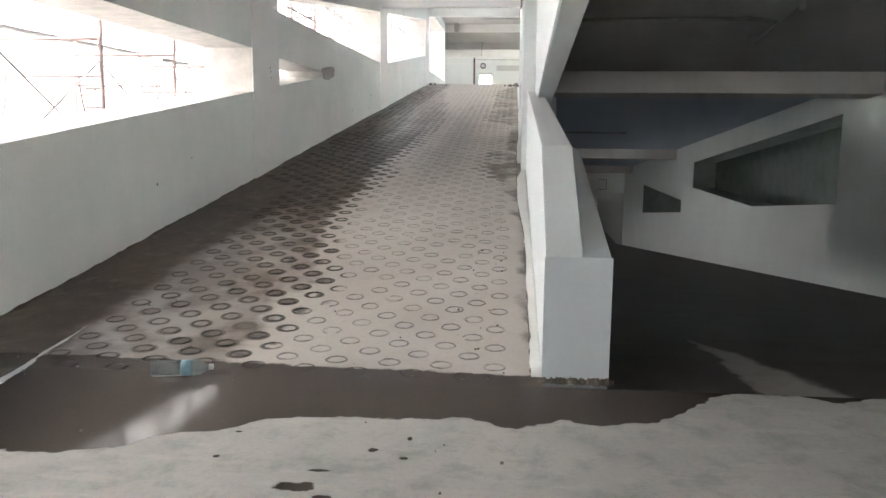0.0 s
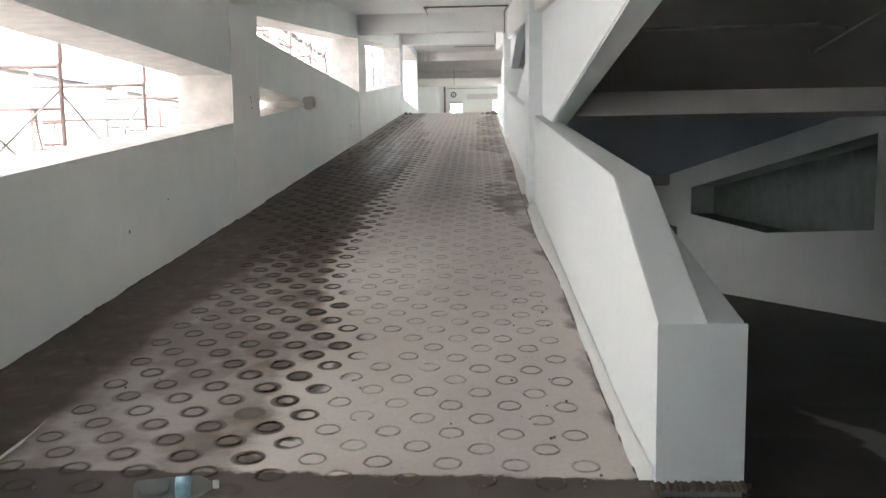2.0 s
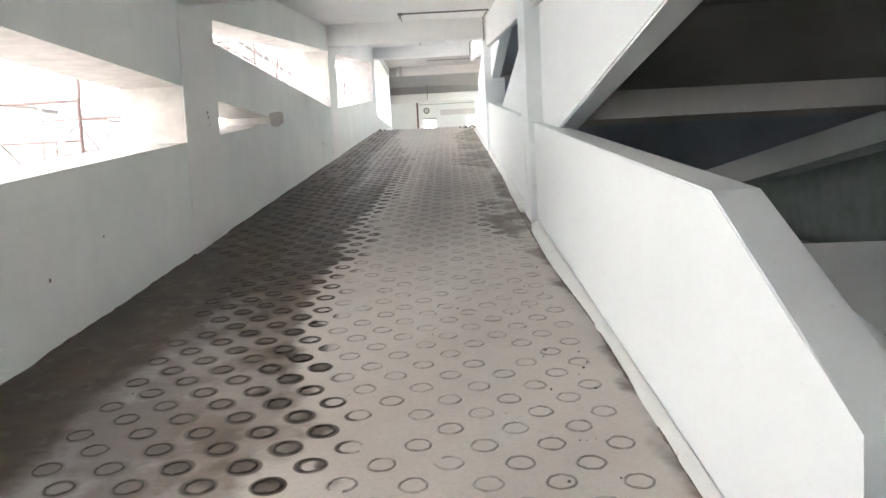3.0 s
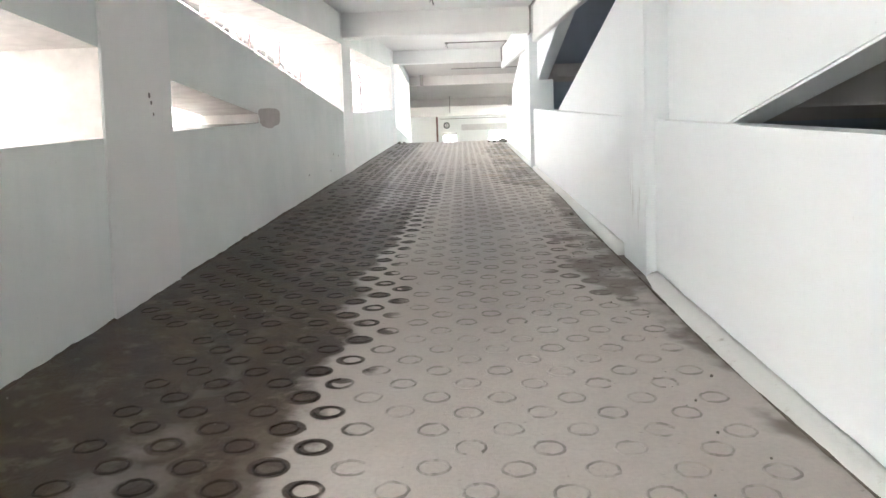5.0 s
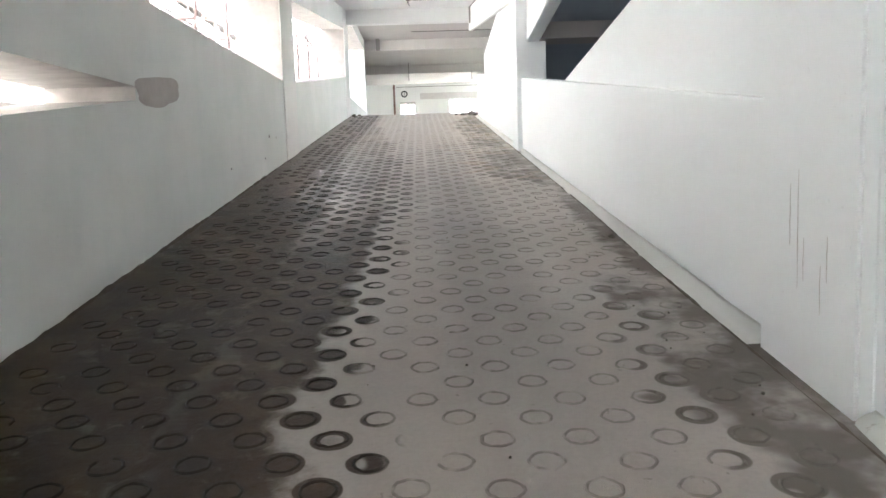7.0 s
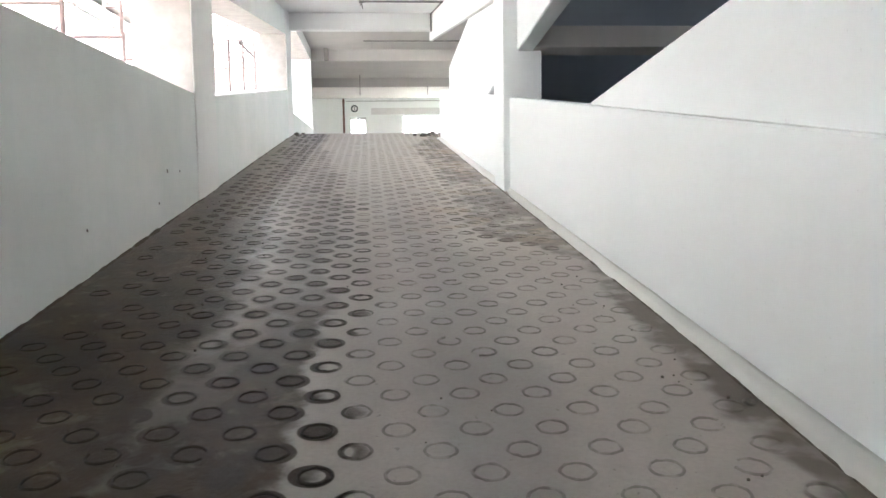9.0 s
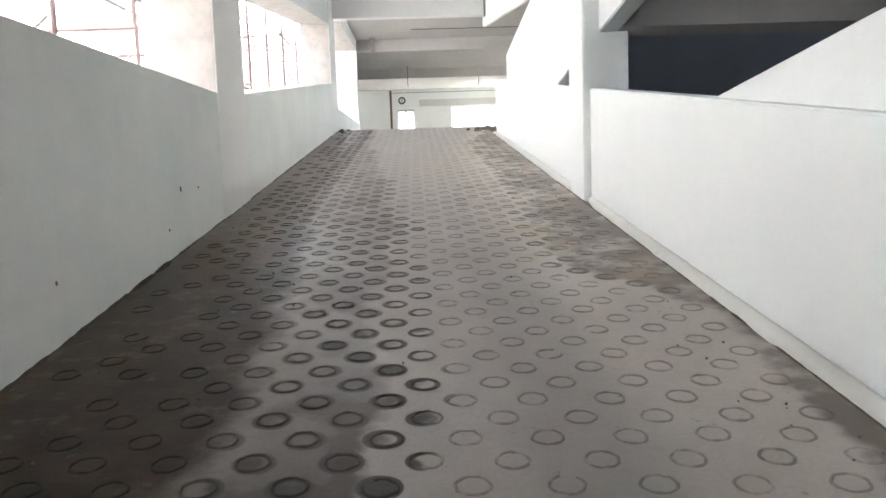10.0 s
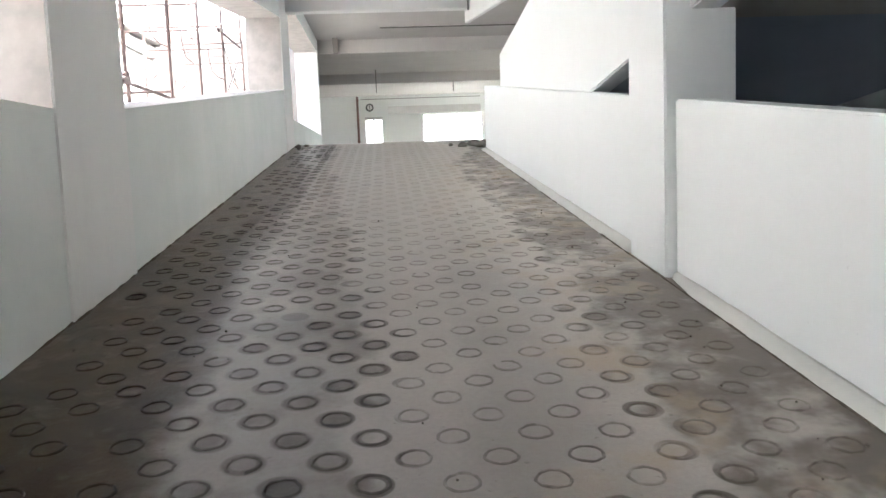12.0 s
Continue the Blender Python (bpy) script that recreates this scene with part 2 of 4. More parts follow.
    c = n.mix(n.math('MULTIPLY', n.math('MULTIPLY', sand, k2), 0.55), c, (0.40, 0.315, 0.21))
    wet_ring = n.math('MULTIPLY', n.math('MULTIPLY', near, smooth(n, off, -0.95, -0.35)), damp_edge)
    c = n.mix(n.math('MULTIPLY', wet_ring, 0.52), c, (0.042, 0.034, 0.030))
    if ring:
        rnd = n.add("ShaderNodeObjectInfo").outputs["Random"]
        # Ring shadow as dark arcs and lit rims as pale ones, both in colour.
        arc = smooth(n, n.math('ADD', n.noise(11, 3, 0.6), n.math('MULTIPLY', n.math('SUBTRACT', rnd, 0.5), 0.16)), 0.40, 0.60)
        pale = smooth(n, n.noise(16, 3, 0.6), 0.52, 0.68)
        c = n.mix(n.math('MULTIPLY', n.math('MULTIPLY', pale, 0.4), n.math('SUBTRACT', 1.0, damp)), c, (0.47, 0.44, 0.40))
        soft = n.math('ADD', n.math('ADD', n.math('SUBTRACT', 0.32, n.math('MULTIPLY', smooth(n, y, 1.5, 5.0), 0.20)), n.math('MULTIPLY', damp, 0.30)), n.math('MULTIPLY', arc, 0.42))
        soft = n.math('MULTIPLY', soft, n.math('SUBTRACT', 1.0, n.math('MULTIPLY', cover, 0.88)))
        c = n.mix(soft, c, n.mix(damp, (0.100, 0.086, 0.074), (0.020, 0.016, 0.013)))
    grit = smooth(n, n.noise(26, 3, 0.5), 0.70, 0.74)
    c = n.mix(n.math('MULTIPLY', grit, 0.35), c, (0.07, 0.06, 0.05))
    rough = n.math('SUBTRACT', n.math('SUBTRACT', 0.56, n.math('MULTIPLY', smooth(n, y, 10.0, 17.0), 0.14)), n.math('MULTIPLY', n.math('MAXIMUM', damp, track), 0.10))
    rough = n.math('ADD', rough, n.math('MULTIPLY', n.math('SUBTRACT', fine, 0.5), 0.25))
    rough = n.math('SUBTRACT', n.math('MAXIMUM', rough, 0.33), n.math('MULTIPLY', foot, 0.40))
    relief = n.math('ADD', n.math('MULTIPLY', fine, 0.7), n.math('ADD', n.math('MULTIPLY', grain, 0.3), n.noise(7, 4)))
    relief = n.math('MULTIPLY', relief, n.math('SUBTRACT', n.math('SUBTRACT', 1.0, n.math('MULTIPLY', smooth(n, y, 11.0, 17.0), 0.45)), n.math('MULTIPLY', foot, 0.54)))
    return n.finish(c, rough, relief, 0.55, 0.007, spec=n.math('SUBTRACT', n.math('SUBTRACT', 0.5, n.math('MULTIPLY', foot, 0.465)), n.math('MULTIPLY', n.math('MULTIPLY', damp, 0.26), n.math('SUBTRACT', n.math('SUBTRACT', 1.0, foot), n.math('MULTIPLY', high, 0.9)))))


def landing_material():
    """Pale trowelled concrete; a thin sheet of water along the foot of the ramps, with a few wet spots."""
    n = Nodes("landing_concrete")
    x, y = n.axis(0), n.axis(1)
    wave = n.math('MULTIPLY', n.math('SUBTRACT', n.noise(1.6, 4, 0.55), 0.5), 0.55)
    left = n.math('MULTIPLY', smooth(n, n.math('MULTIPLY', x, -1.0), 0.9, 2.4), 0.58)
    right = n.math('MULTIPLY', smooth(n, x, 0.2, 1.3), 0.52)
    edge = n.math('ADD', n.math('SUBTRACT', -0.64, left), n.math('ADD', right, wave))
    wet = smooth(n, n.math('SUBTRACT', y, edge), 0.0, 0.018)
    for bx, by, rx, ry in ((-0.99, -1.39, 0.085, 0.04), (-0.93, -1.24, 0.05, 0.012), (-0.74, -1.02, 0.022, 0.022), (-0.61, -1.09, 0.02, 0.012),
                           (-0.61, -0.88, 0.012, 0.02), (-1.38, -1.15, 0.014, 0.014), (-1.38, -0.88, 0.018, 0.01), (-0.86, -1.47, 0.04, 0.025)):
        dx = n.math('DIVIDE', n.math('SUBTRACT', n.math('ADD', x, n.math('MULTIPLY', wave, 0.12)), bx), rx)
        dy = n.math('DIVIDE', n.math('SUBTRACT', y, by), ry)
        d = n.math('ADD', n.math('MULTIPLY', dx, dx), n.math('MULTIPLY', dy, dy))
        d = n.math('ADD', d, n.math('MULTIPLY', n.math('SUBTRACT', n.noise(24, 3, 0.6), 0.5), 2.6))
        wet = n.math('MAXIMUM', wet, n.math('SUBTRACT', 1.0, smooth(n, d, 0.7, 1.2)))
    fine = n.noise(40, 5, 0.7)
    c = n.mix(smooth(n, n.noise(1.3, 5, 0.65), 0.3, 0.7), (0.52, 0.497, 0.462), (0.43, 0.42, 0.395))
    c = n.mix(n.math('MULTIPLY', smooth(n, n.noise(5.5, 5, 0.7), 0.46, 0.68), 0.62), c, (0.31, 0.305, 0.283))
    c = n.mix(n.math('MULTIPLY', smooth(n, fine, 0.45, 0.8), 0.3), c, (0.25, 0.235, 0.21))
    scuff = smooth(n, n.noise(3.0, 4, 0.6, n.mapped((1.0, 3.5, 1))), 0.56, 0.66)
    c = n.mix(n.math('MULTIPLY', scuff, 0.45), c, (0.56, 0.53, 0.48))
    c = n.mix(wet, c, n.mix(fine, (0.070, 0.058, 0.050), (0.100, 0.085, 0.073)))
    rough = n.math('SUBTRACT', 0.68, n.math('MULTIPLY', wet, 0.60))
    relief = n.math('MULTIPLY', n.math('ADD', n.noise(12, 5, 0.6), n.math('MULTIPLY', fine, 0.5)), n.math('SUBTRACT', 1.0, n.math('MULTIPLY', wet, 0.94)))
    n.put(n.bsdf.inputs["IOR"], 1.34)
    return n.finish(c, rough, relief, 0.5, 0.006, spec=n.math('SUBTRACT', 0.5, n.math('MULTIPLY', wet, 0.465)))


M_RAMP = ramp_material("ramp_concrete")
M_RING = ramp_material("ramp_ring_concrete", True)
M_FLOOR = landing_material()
M_DECK = plain("deck_concrete", (0.33, 0.31, 0.28), 0.65)
# Very dark concrete, a pale tongue near the foot, lighter towards the right.
n = Nodes("down_ramp_concrete")
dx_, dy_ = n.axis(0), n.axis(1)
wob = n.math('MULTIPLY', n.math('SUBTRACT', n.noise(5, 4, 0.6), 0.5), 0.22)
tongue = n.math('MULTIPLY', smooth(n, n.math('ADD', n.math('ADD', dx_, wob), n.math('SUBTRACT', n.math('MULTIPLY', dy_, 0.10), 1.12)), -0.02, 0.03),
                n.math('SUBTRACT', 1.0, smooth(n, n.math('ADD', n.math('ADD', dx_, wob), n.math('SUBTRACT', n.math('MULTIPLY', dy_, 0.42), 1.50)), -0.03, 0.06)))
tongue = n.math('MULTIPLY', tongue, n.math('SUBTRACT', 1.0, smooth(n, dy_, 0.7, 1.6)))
paler = n.math('MULTIPLY', smooth(n, n.math('ADD', n.math('ADD', dx_, n.math('MULTIPLY', dy_, 0.06)), n.math('MULTIPLY', wob, 4.0)), 2.1, 3.3), 0.8)
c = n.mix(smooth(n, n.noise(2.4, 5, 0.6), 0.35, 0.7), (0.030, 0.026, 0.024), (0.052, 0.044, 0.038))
c = n.mix(paler, c, n.mix(n.noise(6, 5), (0.052, 0.046, 0.039), (0.092, 0.080, 0.068)))
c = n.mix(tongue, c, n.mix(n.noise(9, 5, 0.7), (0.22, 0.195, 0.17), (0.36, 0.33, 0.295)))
M_RAMP_DOWN = n.finish(c, 0.55, n.noise(30, 5, 0.7), 0.5, 0.006)
n = Nodes("caked_dirt")
M_DIRT = n.finish(n.mix(n.noise(30, 4), (0.07, 0.055, 0.045), (0.16, 0.13, 0.10)), 0.95, n.noise(60, 4), 0.8, 0.01)
n = Nodes("kerb_paint")
kx = smooth(n, n.math('ADD', n.noise(7, 5, 0.7), n.math('MULTIPLY', n.noise(1.2, 3), 0.4)), 0.84, 0.98)
M_KERB = n.finish(n.mix(kx, n.mix(n.noise(3, 4), (0.62, 0.62, 0.59), (0.72, 0.72, 0.70)), (0.40, 0.37, 0.33)), 0.75, n.noise(14, 5, 0.65), 0.6, 0.012)
# White soffit with its blue-grey shade mixed into the base colour.
M_SOFFIT_SHADE = painted("soffit_shade_tint", (0.42, 0.46, 0.52), (0.35, 0.385, 0.43), 0.4, 0.9)
# Dark grey-green that puts the openings' shade into the colour.
M_SHADED_CORE = plain("shade_dark_core", (0.20, 0.225, 0.21), 0.9, 0, 0.25, 3)
M_PATCH = plain("bare_cement_patch", (0.53, 0.50, 0.475), 0.9, 0, 0.14, 6)
# Bare plaster, its colour dimmed to hold back the strong daylight on reveals.
M_RAW = plain("dimmed_plaster_reveal", (0.52, 0.49, 0.46), 0.9, 0, 0.22, 5)

# ---- floors ----
bm = bmesh.new()
ys = [-0.1 + 0.1 * i for i in range(13)] + [1.1 + 0.5 * i for i in range(1, 54)] + [28.1 + 0.1 * i for i in range(17)]
prism(bm, [(y, ramp_z(y)) for y in ys] + [(ys[-1], Z_UP - 0.2)] + [(y, line(y) - 0.2) for y in (28.0, 1.0)] + [(-0.1, -0.2)], XL - 0.05, 0.0)
structure(part("ramp", bm, M_RAMP), "stained concrete car ramp with pressed ring pattern", "ramp")
bm = bmesh.new()
box(bm, XLO, 12, Y_BACK, -0.1, -0.25, 0.0)
structure(part("floor", bm, M_FLOOR), "worn grey concrete landing with a damp patch", "floor")
bm = bmesh.new()
box(bm, XLO, 11, ys[-1], 36, Z_UP - 0.25, Z_UP)
box(bm, -9, 11, 36, Y_FAR, Z_UP - 0.25, Z_UP)
structure(part("floor_upper", bm, M_DECK), "grey concrete floor of the upper parking deck", "floor")
bm = bmesh.new()
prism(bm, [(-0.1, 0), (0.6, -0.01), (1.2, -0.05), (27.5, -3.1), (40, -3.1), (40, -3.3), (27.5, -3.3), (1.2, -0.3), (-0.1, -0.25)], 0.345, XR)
structure(part("ramp_down", bm, M_RAMP_DOWN), "dark concrete ramp that leads down", "ramp")

# ---- window wall ----
TOP = 3.08                      # the slab's underside over the ramp
sill = lambda y: line(y) + 1.165
head = lambda y: line(y) + 2.5
roof = lambda y: line(max(y, 0.5)) + TOP + 0.1


def strip(bm, y0, y1, lo, hi, x0=XLO, x1=XL):
    f = lambda v, y: v(y) if callable(v) else v
    prism(bm, [(y0, f(lo, y0)), (y1, f(lo, y1)), (y1, f(hi, y1)), (y0, f(hi, y0))], x0, x1)


bm = bmesh.new()
strip(bm, Y_BACK, 0.5, -3.7, -2.0)
strip(bm, 0.5, 7.5, -3.7, -0.29)
strip(bm, 7.5, 16.5, -3.7, lambda y: line(y) - 1.2)
strip(bm, 16.5, 36.0, -3.7, lambda y: min(line(y), 3.0) - 0.7)
for yc in (-8.8, -1.5, 6.3, 16.5, 27.1):
    strip(bm, yc, yc + 1.2, -3.7, -0.3)
strip(bm, Y_BACK, -2.2, -0.3, 3.2)
strip(bm, -2.2, 0.5, -0.3, lambda y: max(sill(y), 1.1))
strip(bm, 0.5, 6.3, lambda y: max(-0.3, line(y) - 0.4), sill)
strip(bm, -2.2, 0.5, 2.40, roof)
strip(bm, 0.5, 6.3, 2.40, roof)
strip(bm, 6.3, 7.5, -0.3, roof)
strip(bm, 7.5, 10.15, lambda y: max(-0.3, line(y) - 0.4), sill)
strip(bm, 7.5, 10.15, 2.37, 3.046)
strip(bm, 10.15, 16.515, lambda y: max(-0.3, line(y) - 0.4), 3.046)
strip(bm, 7.5, 16.515, head, roof)
strip(bm, 16.515, 17.725, -0.3, roof)
strip(bm, 17.725, 27.147, lambda y: max(-0.3, line(y) - 0.4), sill)
strip(bm, 17.725, 27.147, head, roof)
strip(bm, 27.147, 28.4, -0.3, roof)
strip(bm, 28.4, 35.6, -0.3, 3.75)
strip(bm, 28.4, 35.6, 6.15, 6.8)
strip(bm, 35.6, 36.0, -0.3, 6.8)
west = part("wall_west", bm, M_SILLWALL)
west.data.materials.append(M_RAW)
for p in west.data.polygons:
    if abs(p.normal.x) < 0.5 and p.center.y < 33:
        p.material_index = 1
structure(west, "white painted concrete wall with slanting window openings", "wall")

for y0, y1, top in ((6.3, 7.5, roof(6.3)), (16.515, 17.725, roof(16.515)), (27.147, 28.4, roof(27.147))):
    bm = bmesh.new()
    prism(bm, [(y0 + 0.004, line(y0) - 0.2), (y1 - 0.004, line(y1) - 0.2), (y1 - 0.004, top), (y0 + 0.004, top)], XL - 0.02, XL + 0.012)
    structure(part("column_west", bevelled(bm, 0.006), M_PIER), "white painted concrete pier between the window openings", "column")

# ---- parapet, columns and the bands of the ramps that lead down ----
LEDGE = 1.14
ledge = lambda y: line(y) + LEDGE
bm = bmesh.new()
rows = []
for y, zi, zo in ((0.0, 0.675, 0.675), (1.12, 1.247, 0.93), (1.6, 1.299, 1.04), (2.3, 1.375, 1.19), (7.09, ledge(7.09), 1.3)):
    rows.append([bm.verts.new(v) for v in ((0, y, -0.2), (0, y, zi), (0.197, y, zi), (0.197, y, zo), (0.345 if y < 7 else 0.21, y, zo), (0.345 if y < 7 else 0.21, y, min(-0.3, -0.1145 * y) - 0.1 if y < 3 else line(y) - 0.25))])
for a, b in zip(rows, rows[1:]):
    for k in range(6):
        bm.faces.new((a[k], a[(k + 1) % 6], b[(k + 1) % 6], b[k]))
bm.faces.new(rows[0])
bm.faces.new(rows[-1][::-1])
structure(part("parapet", bevelled(bm, 0.014), M_PANEL), "white painted concrete parapet with a cut corner", "parapet")
for y0, y1 in ((7.91, 16.87), (17.6, 26.2)):
    bm = bmesh.new()
    prism(bm, [(y0, line(y0) - 0.25), (y0, ledge(y0)), (y1, ledge(y1)), (y1, line(y1) - 0.25)], 0.0, 0.197)
    structure(part("parapet", bevelled(bm), M_PANEL), "white painted concrete parapet along the ramp", "parapet")
for y0, y1 in ((7.09, 7.91), (16.87, 17.6)):
    bm = bmesh.new()
    box(bm, -0.07, 0.40, y0, y1, -3.3, line(y0) + 3.3)
    structure(part("column", bevelled(bm), M_PANEL), "white painted square concrete column", "column")
for z_lo, s_lo, z_hi, y0, y1 in ((2.335, 0.101, 4.237, -0.5, 16.86), (5.50, SLOPE, 7.30, -0.5, 24.9)):
    low = lambda y: z_lo - s_lo * y
    bm = bmesh.new()
    prism(bm, [(y0, low(y0)), (y0, down(z_hi, y0)), (y1, down(z_hi, y1)), (y1, low(y1))], 0.1, 0.3)
    structure(part("ramp_edge_band", bevelled(bm), M_PANEL), "white painted sloping edge beam and parapet", "parapet")
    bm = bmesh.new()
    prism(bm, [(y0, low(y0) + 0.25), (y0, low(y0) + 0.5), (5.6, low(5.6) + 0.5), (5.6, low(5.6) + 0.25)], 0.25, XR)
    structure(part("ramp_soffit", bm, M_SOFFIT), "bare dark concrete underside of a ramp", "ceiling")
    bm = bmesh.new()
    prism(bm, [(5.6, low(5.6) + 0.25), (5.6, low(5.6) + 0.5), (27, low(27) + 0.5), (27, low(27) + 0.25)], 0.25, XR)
    structure(part("ramp_soffit", bm, M_SOFFIT_SHADE), "white underside of a ramp, blue-grey shade put into its colour", "ceiling")
    for yb in (5.4, 16.7, 24.0):
        bm = bmesh.new()
        prism(bm, [(yb, low(yb) + 0.004), (yb, low(yb) + 0.27), (yb + 0.4, low(yb + 0.4) + 0.27), (yb + 0.4, low(yb + 0.4) + 0.004)], 0.25, XR)
        structure(part("beam", bevelled(bm), M_BEAM), "pale cross beam under the neighbour ramp", "beam")

# ---- far wall of the neighbour ramp ----
bm = bmesh.new()
strip(bm, Y_BACK, 6.5, -3.5, 8, XR, XR + 0.5)
prism(bm, [(6.5, -3.5), (6.5, 0.43), (10.1, 0.06), (14.7, 0.06), (14.7, -3.5)], XR, XR + 0.5)
prism(bm, [(6.5, 1.59), (6.5, 8), (14.7, 8), (14.7, 0.65)], XR, XR + 0.5)
strip(bm, 14.7, 15.9, -3.5, 8, XR, XR + 0.5)
prism(bm, [(15.9, -3.5), (15.9, -0.64), (21.6, -1.24), (21.6, -3.5)], XR, XR + 0.5)
strip(bm, 15.9, 21.6, -0.34, 8, XR, XR + 0.5)
strip(bm, 21.6, 26.0, -3.5, 8, XR, XR + 0.5)
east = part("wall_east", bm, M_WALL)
east.data.materials.append(M_SHADED_CORE)
# Reveals take the darkened colour, so the openings look shaded.
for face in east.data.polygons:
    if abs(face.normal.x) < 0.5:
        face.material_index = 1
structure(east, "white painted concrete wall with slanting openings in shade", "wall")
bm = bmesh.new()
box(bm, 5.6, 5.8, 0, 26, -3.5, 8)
# Added stub wall that keeps the small opening dark.
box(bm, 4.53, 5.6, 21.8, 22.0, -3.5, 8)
structure(part("wall_east_core", bm, M_SHADED_CORE), "wall added behind the openings, their shade put into its dark colour", "wall")

# ---- ceiling over the ramp, deck and landing ----
bm = bmesh.new()
prism(bm, [(0.5, TOP), (29, line(29) + TOP), (29, line(29) + TOP + 0.2), (0.5, TOP + 0.2)], XL, 0.1)
box(bm, XLO, 12, Y_BACK, 0.5, TOP, TOP + 0.2)
structure(part("ceiling", bm, M_CEIL), "white painted concrete slab over the ramp", "ceiling")

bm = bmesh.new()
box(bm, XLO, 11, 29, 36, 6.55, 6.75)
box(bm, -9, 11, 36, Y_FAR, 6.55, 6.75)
# Added slab piece that closes a gap where daylight leaked onto the crest.
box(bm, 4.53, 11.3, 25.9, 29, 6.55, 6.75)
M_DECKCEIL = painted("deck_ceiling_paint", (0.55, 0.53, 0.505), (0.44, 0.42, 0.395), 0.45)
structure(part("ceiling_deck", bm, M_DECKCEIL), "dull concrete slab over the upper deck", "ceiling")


def beam(y0, w, drop, x0=XL, x1=0.02):
    bm = bmesh.new()
    prism(bm, [(y0, line(y0) + drop), (y0 + w, line(y0) + drop), (y0 + w, line(y0 + w) + TOP + 0.05), (y0, line(y0) + TOP + 0.05)], x0, x1)
    structure(part("beam", bevelled(bm), M_CEIL), "white painted concrete cross beam under the slab", "beam")


beam(6.25, 0.3, 2.60)
beam(16.6, 0.28, 2.62)
beam(28.0, 0.28, 2.66)
bm = bmesh.new()
prism(bm, [(0.6, line(0.6) + 2.42), (29, line(29) + 2.42), (29, line(29) + 3.1), (0.6, line(0.6) + 3.1)], 0.0, 0.098)
structure(part("edge_beam", bevelled(bm), M_CEIL), "white painted concrete edge beam along the ramp", "beam")
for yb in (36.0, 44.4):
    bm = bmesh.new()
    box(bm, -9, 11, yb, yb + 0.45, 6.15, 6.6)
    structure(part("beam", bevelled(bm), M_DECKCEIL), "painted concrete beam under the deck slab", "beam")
bm = bmesh.new()
prism(bm, [(28.6, 6.10), (29.8, 6.25), (30.8, 6.5), (28.6, 6.6)], XL, XL + 0.22)
structure(part("beam_haunch", bm, M_CEIL), "sloping concrete haunch where ramp meets deck", "beam")
bm = bmesh.new()
box(bm, 0.0, 6, Y_BACK, 30, 8, 8.2)
structure(part("roof", bm, M_CEIL), "concrete roof slab above the ramps", "roof")

# ---- far wall ----
door = structure(new("door_1"), "open doorway with thin posts in the far wall", "door")
for px in (-2.745, -2.33, -1.86):
    bm = bmesh.new()
    box(bm, px, px + 0.055, Y_FAR + 0.1, Y_FAR + 0.16, Z_UP + 0.002, 5.455)
    part("post", bm, M_RAW, door)
bm = bmesh.new()
box(bm, -2.69, -1.86, Y_FAR + 0.1, Y_FAR + 0.16, 5.30, 5.40)
part("top_rail", bm, M_RAW, door)
M_BAND = plain("grey_plaster_band", (0.62, 0.61, 0.59), 0.9, 0, 0.1, 4)
bm = bmesh.new()
T = Y_FAR + 0.3
box(bm, -9, -2.75, Y_FAR, T, -3.6, 6.7)
box(bm, -2.75, -1.80, Y_FAR, T, 5.46, 6.7)
box(bm, -2.75, -1.80, Y_FAR, T, -3.6, Z_UP)
box(bm, -1.80, 0.30, Y_FAR, T, -3.6, 6.7)
box(bm, 0.30, 3.50, Y_FAR, T, 5.55, 6.7)
box(bm, 0.30, 3.50, Y_FAR, T, -0.8, 3.95)
box(bm, 0.30, 3.50, Y_FAR, T, -3.6, -2.4)
box(bm, 3.50, 4.6, Y_FAR, T, -3.6, 6.7)
box(bm, 4.6, 8.1, Y_FAR, T, -3.6, 6.7)
box(bm, 8.1, 8.7, Y_FAR, T, -2.05, 6.7)
box(bm, 8.7, 11, Y_FAR, T, -3.6, 6.7)
structure(part("wall_north", bm, M_WALL), "white painted far wall with a door and a window", "wall")
bm = bmesh.new()
box(bm, -1.5, 3.4, Y_FAR - 0.05, Y_FAR - 0.002, 5.60, 5.98)
structure(part("wall_band", bevelled(bm), M_BAND), "grey band of bare plaster on the far wall", "trim")
bm = bmesh.new()
box(bm, -9.3, -9, 36, T, -3.6, 4.8)
box(bm, -9.3, -9, 36, T, 6.15, 6.8)
box(bm, 11, 11.3, 26, T, -3.6, 4.8)
box(bm, 11, 11.3, 26, T, 6.1, 6.8)
# Added infill that cuts daylight from the east side.
box(bm, 11, 11.3, 26, 37, 4.8, 6.1)
box(bm, 4.52, 11, 26, 26.3, -3.6, 8)
# Two unseen pieces added under the roof to stop daylight reaching the crest.
box(bm, 4.02, 4.52, 26.0, 30, 6.76, 8)
box(bm, 0.1, 4.02, 29.7, 30, 6.76, 8)
structure(part("wall_deck", bm, M_WALL), "white painted upper deck walls with added light-blocking pieces", "wall")
bm = bmesh.new()
box(bm, -9, 11, 29.7, Y_FAR, -0.25, 0.0)
structure(part("floor_middle", bm, M_DECK), "concrete slab of the middle parking deck", "floor")
bm = bmesh.new()
box(bm, -9, 11, 27.5, Y_FAR, -3.35, -3.102)
structure(part("floor_lower", bm, M_DECK), "concrete floor of the lower parking deck", "floor")
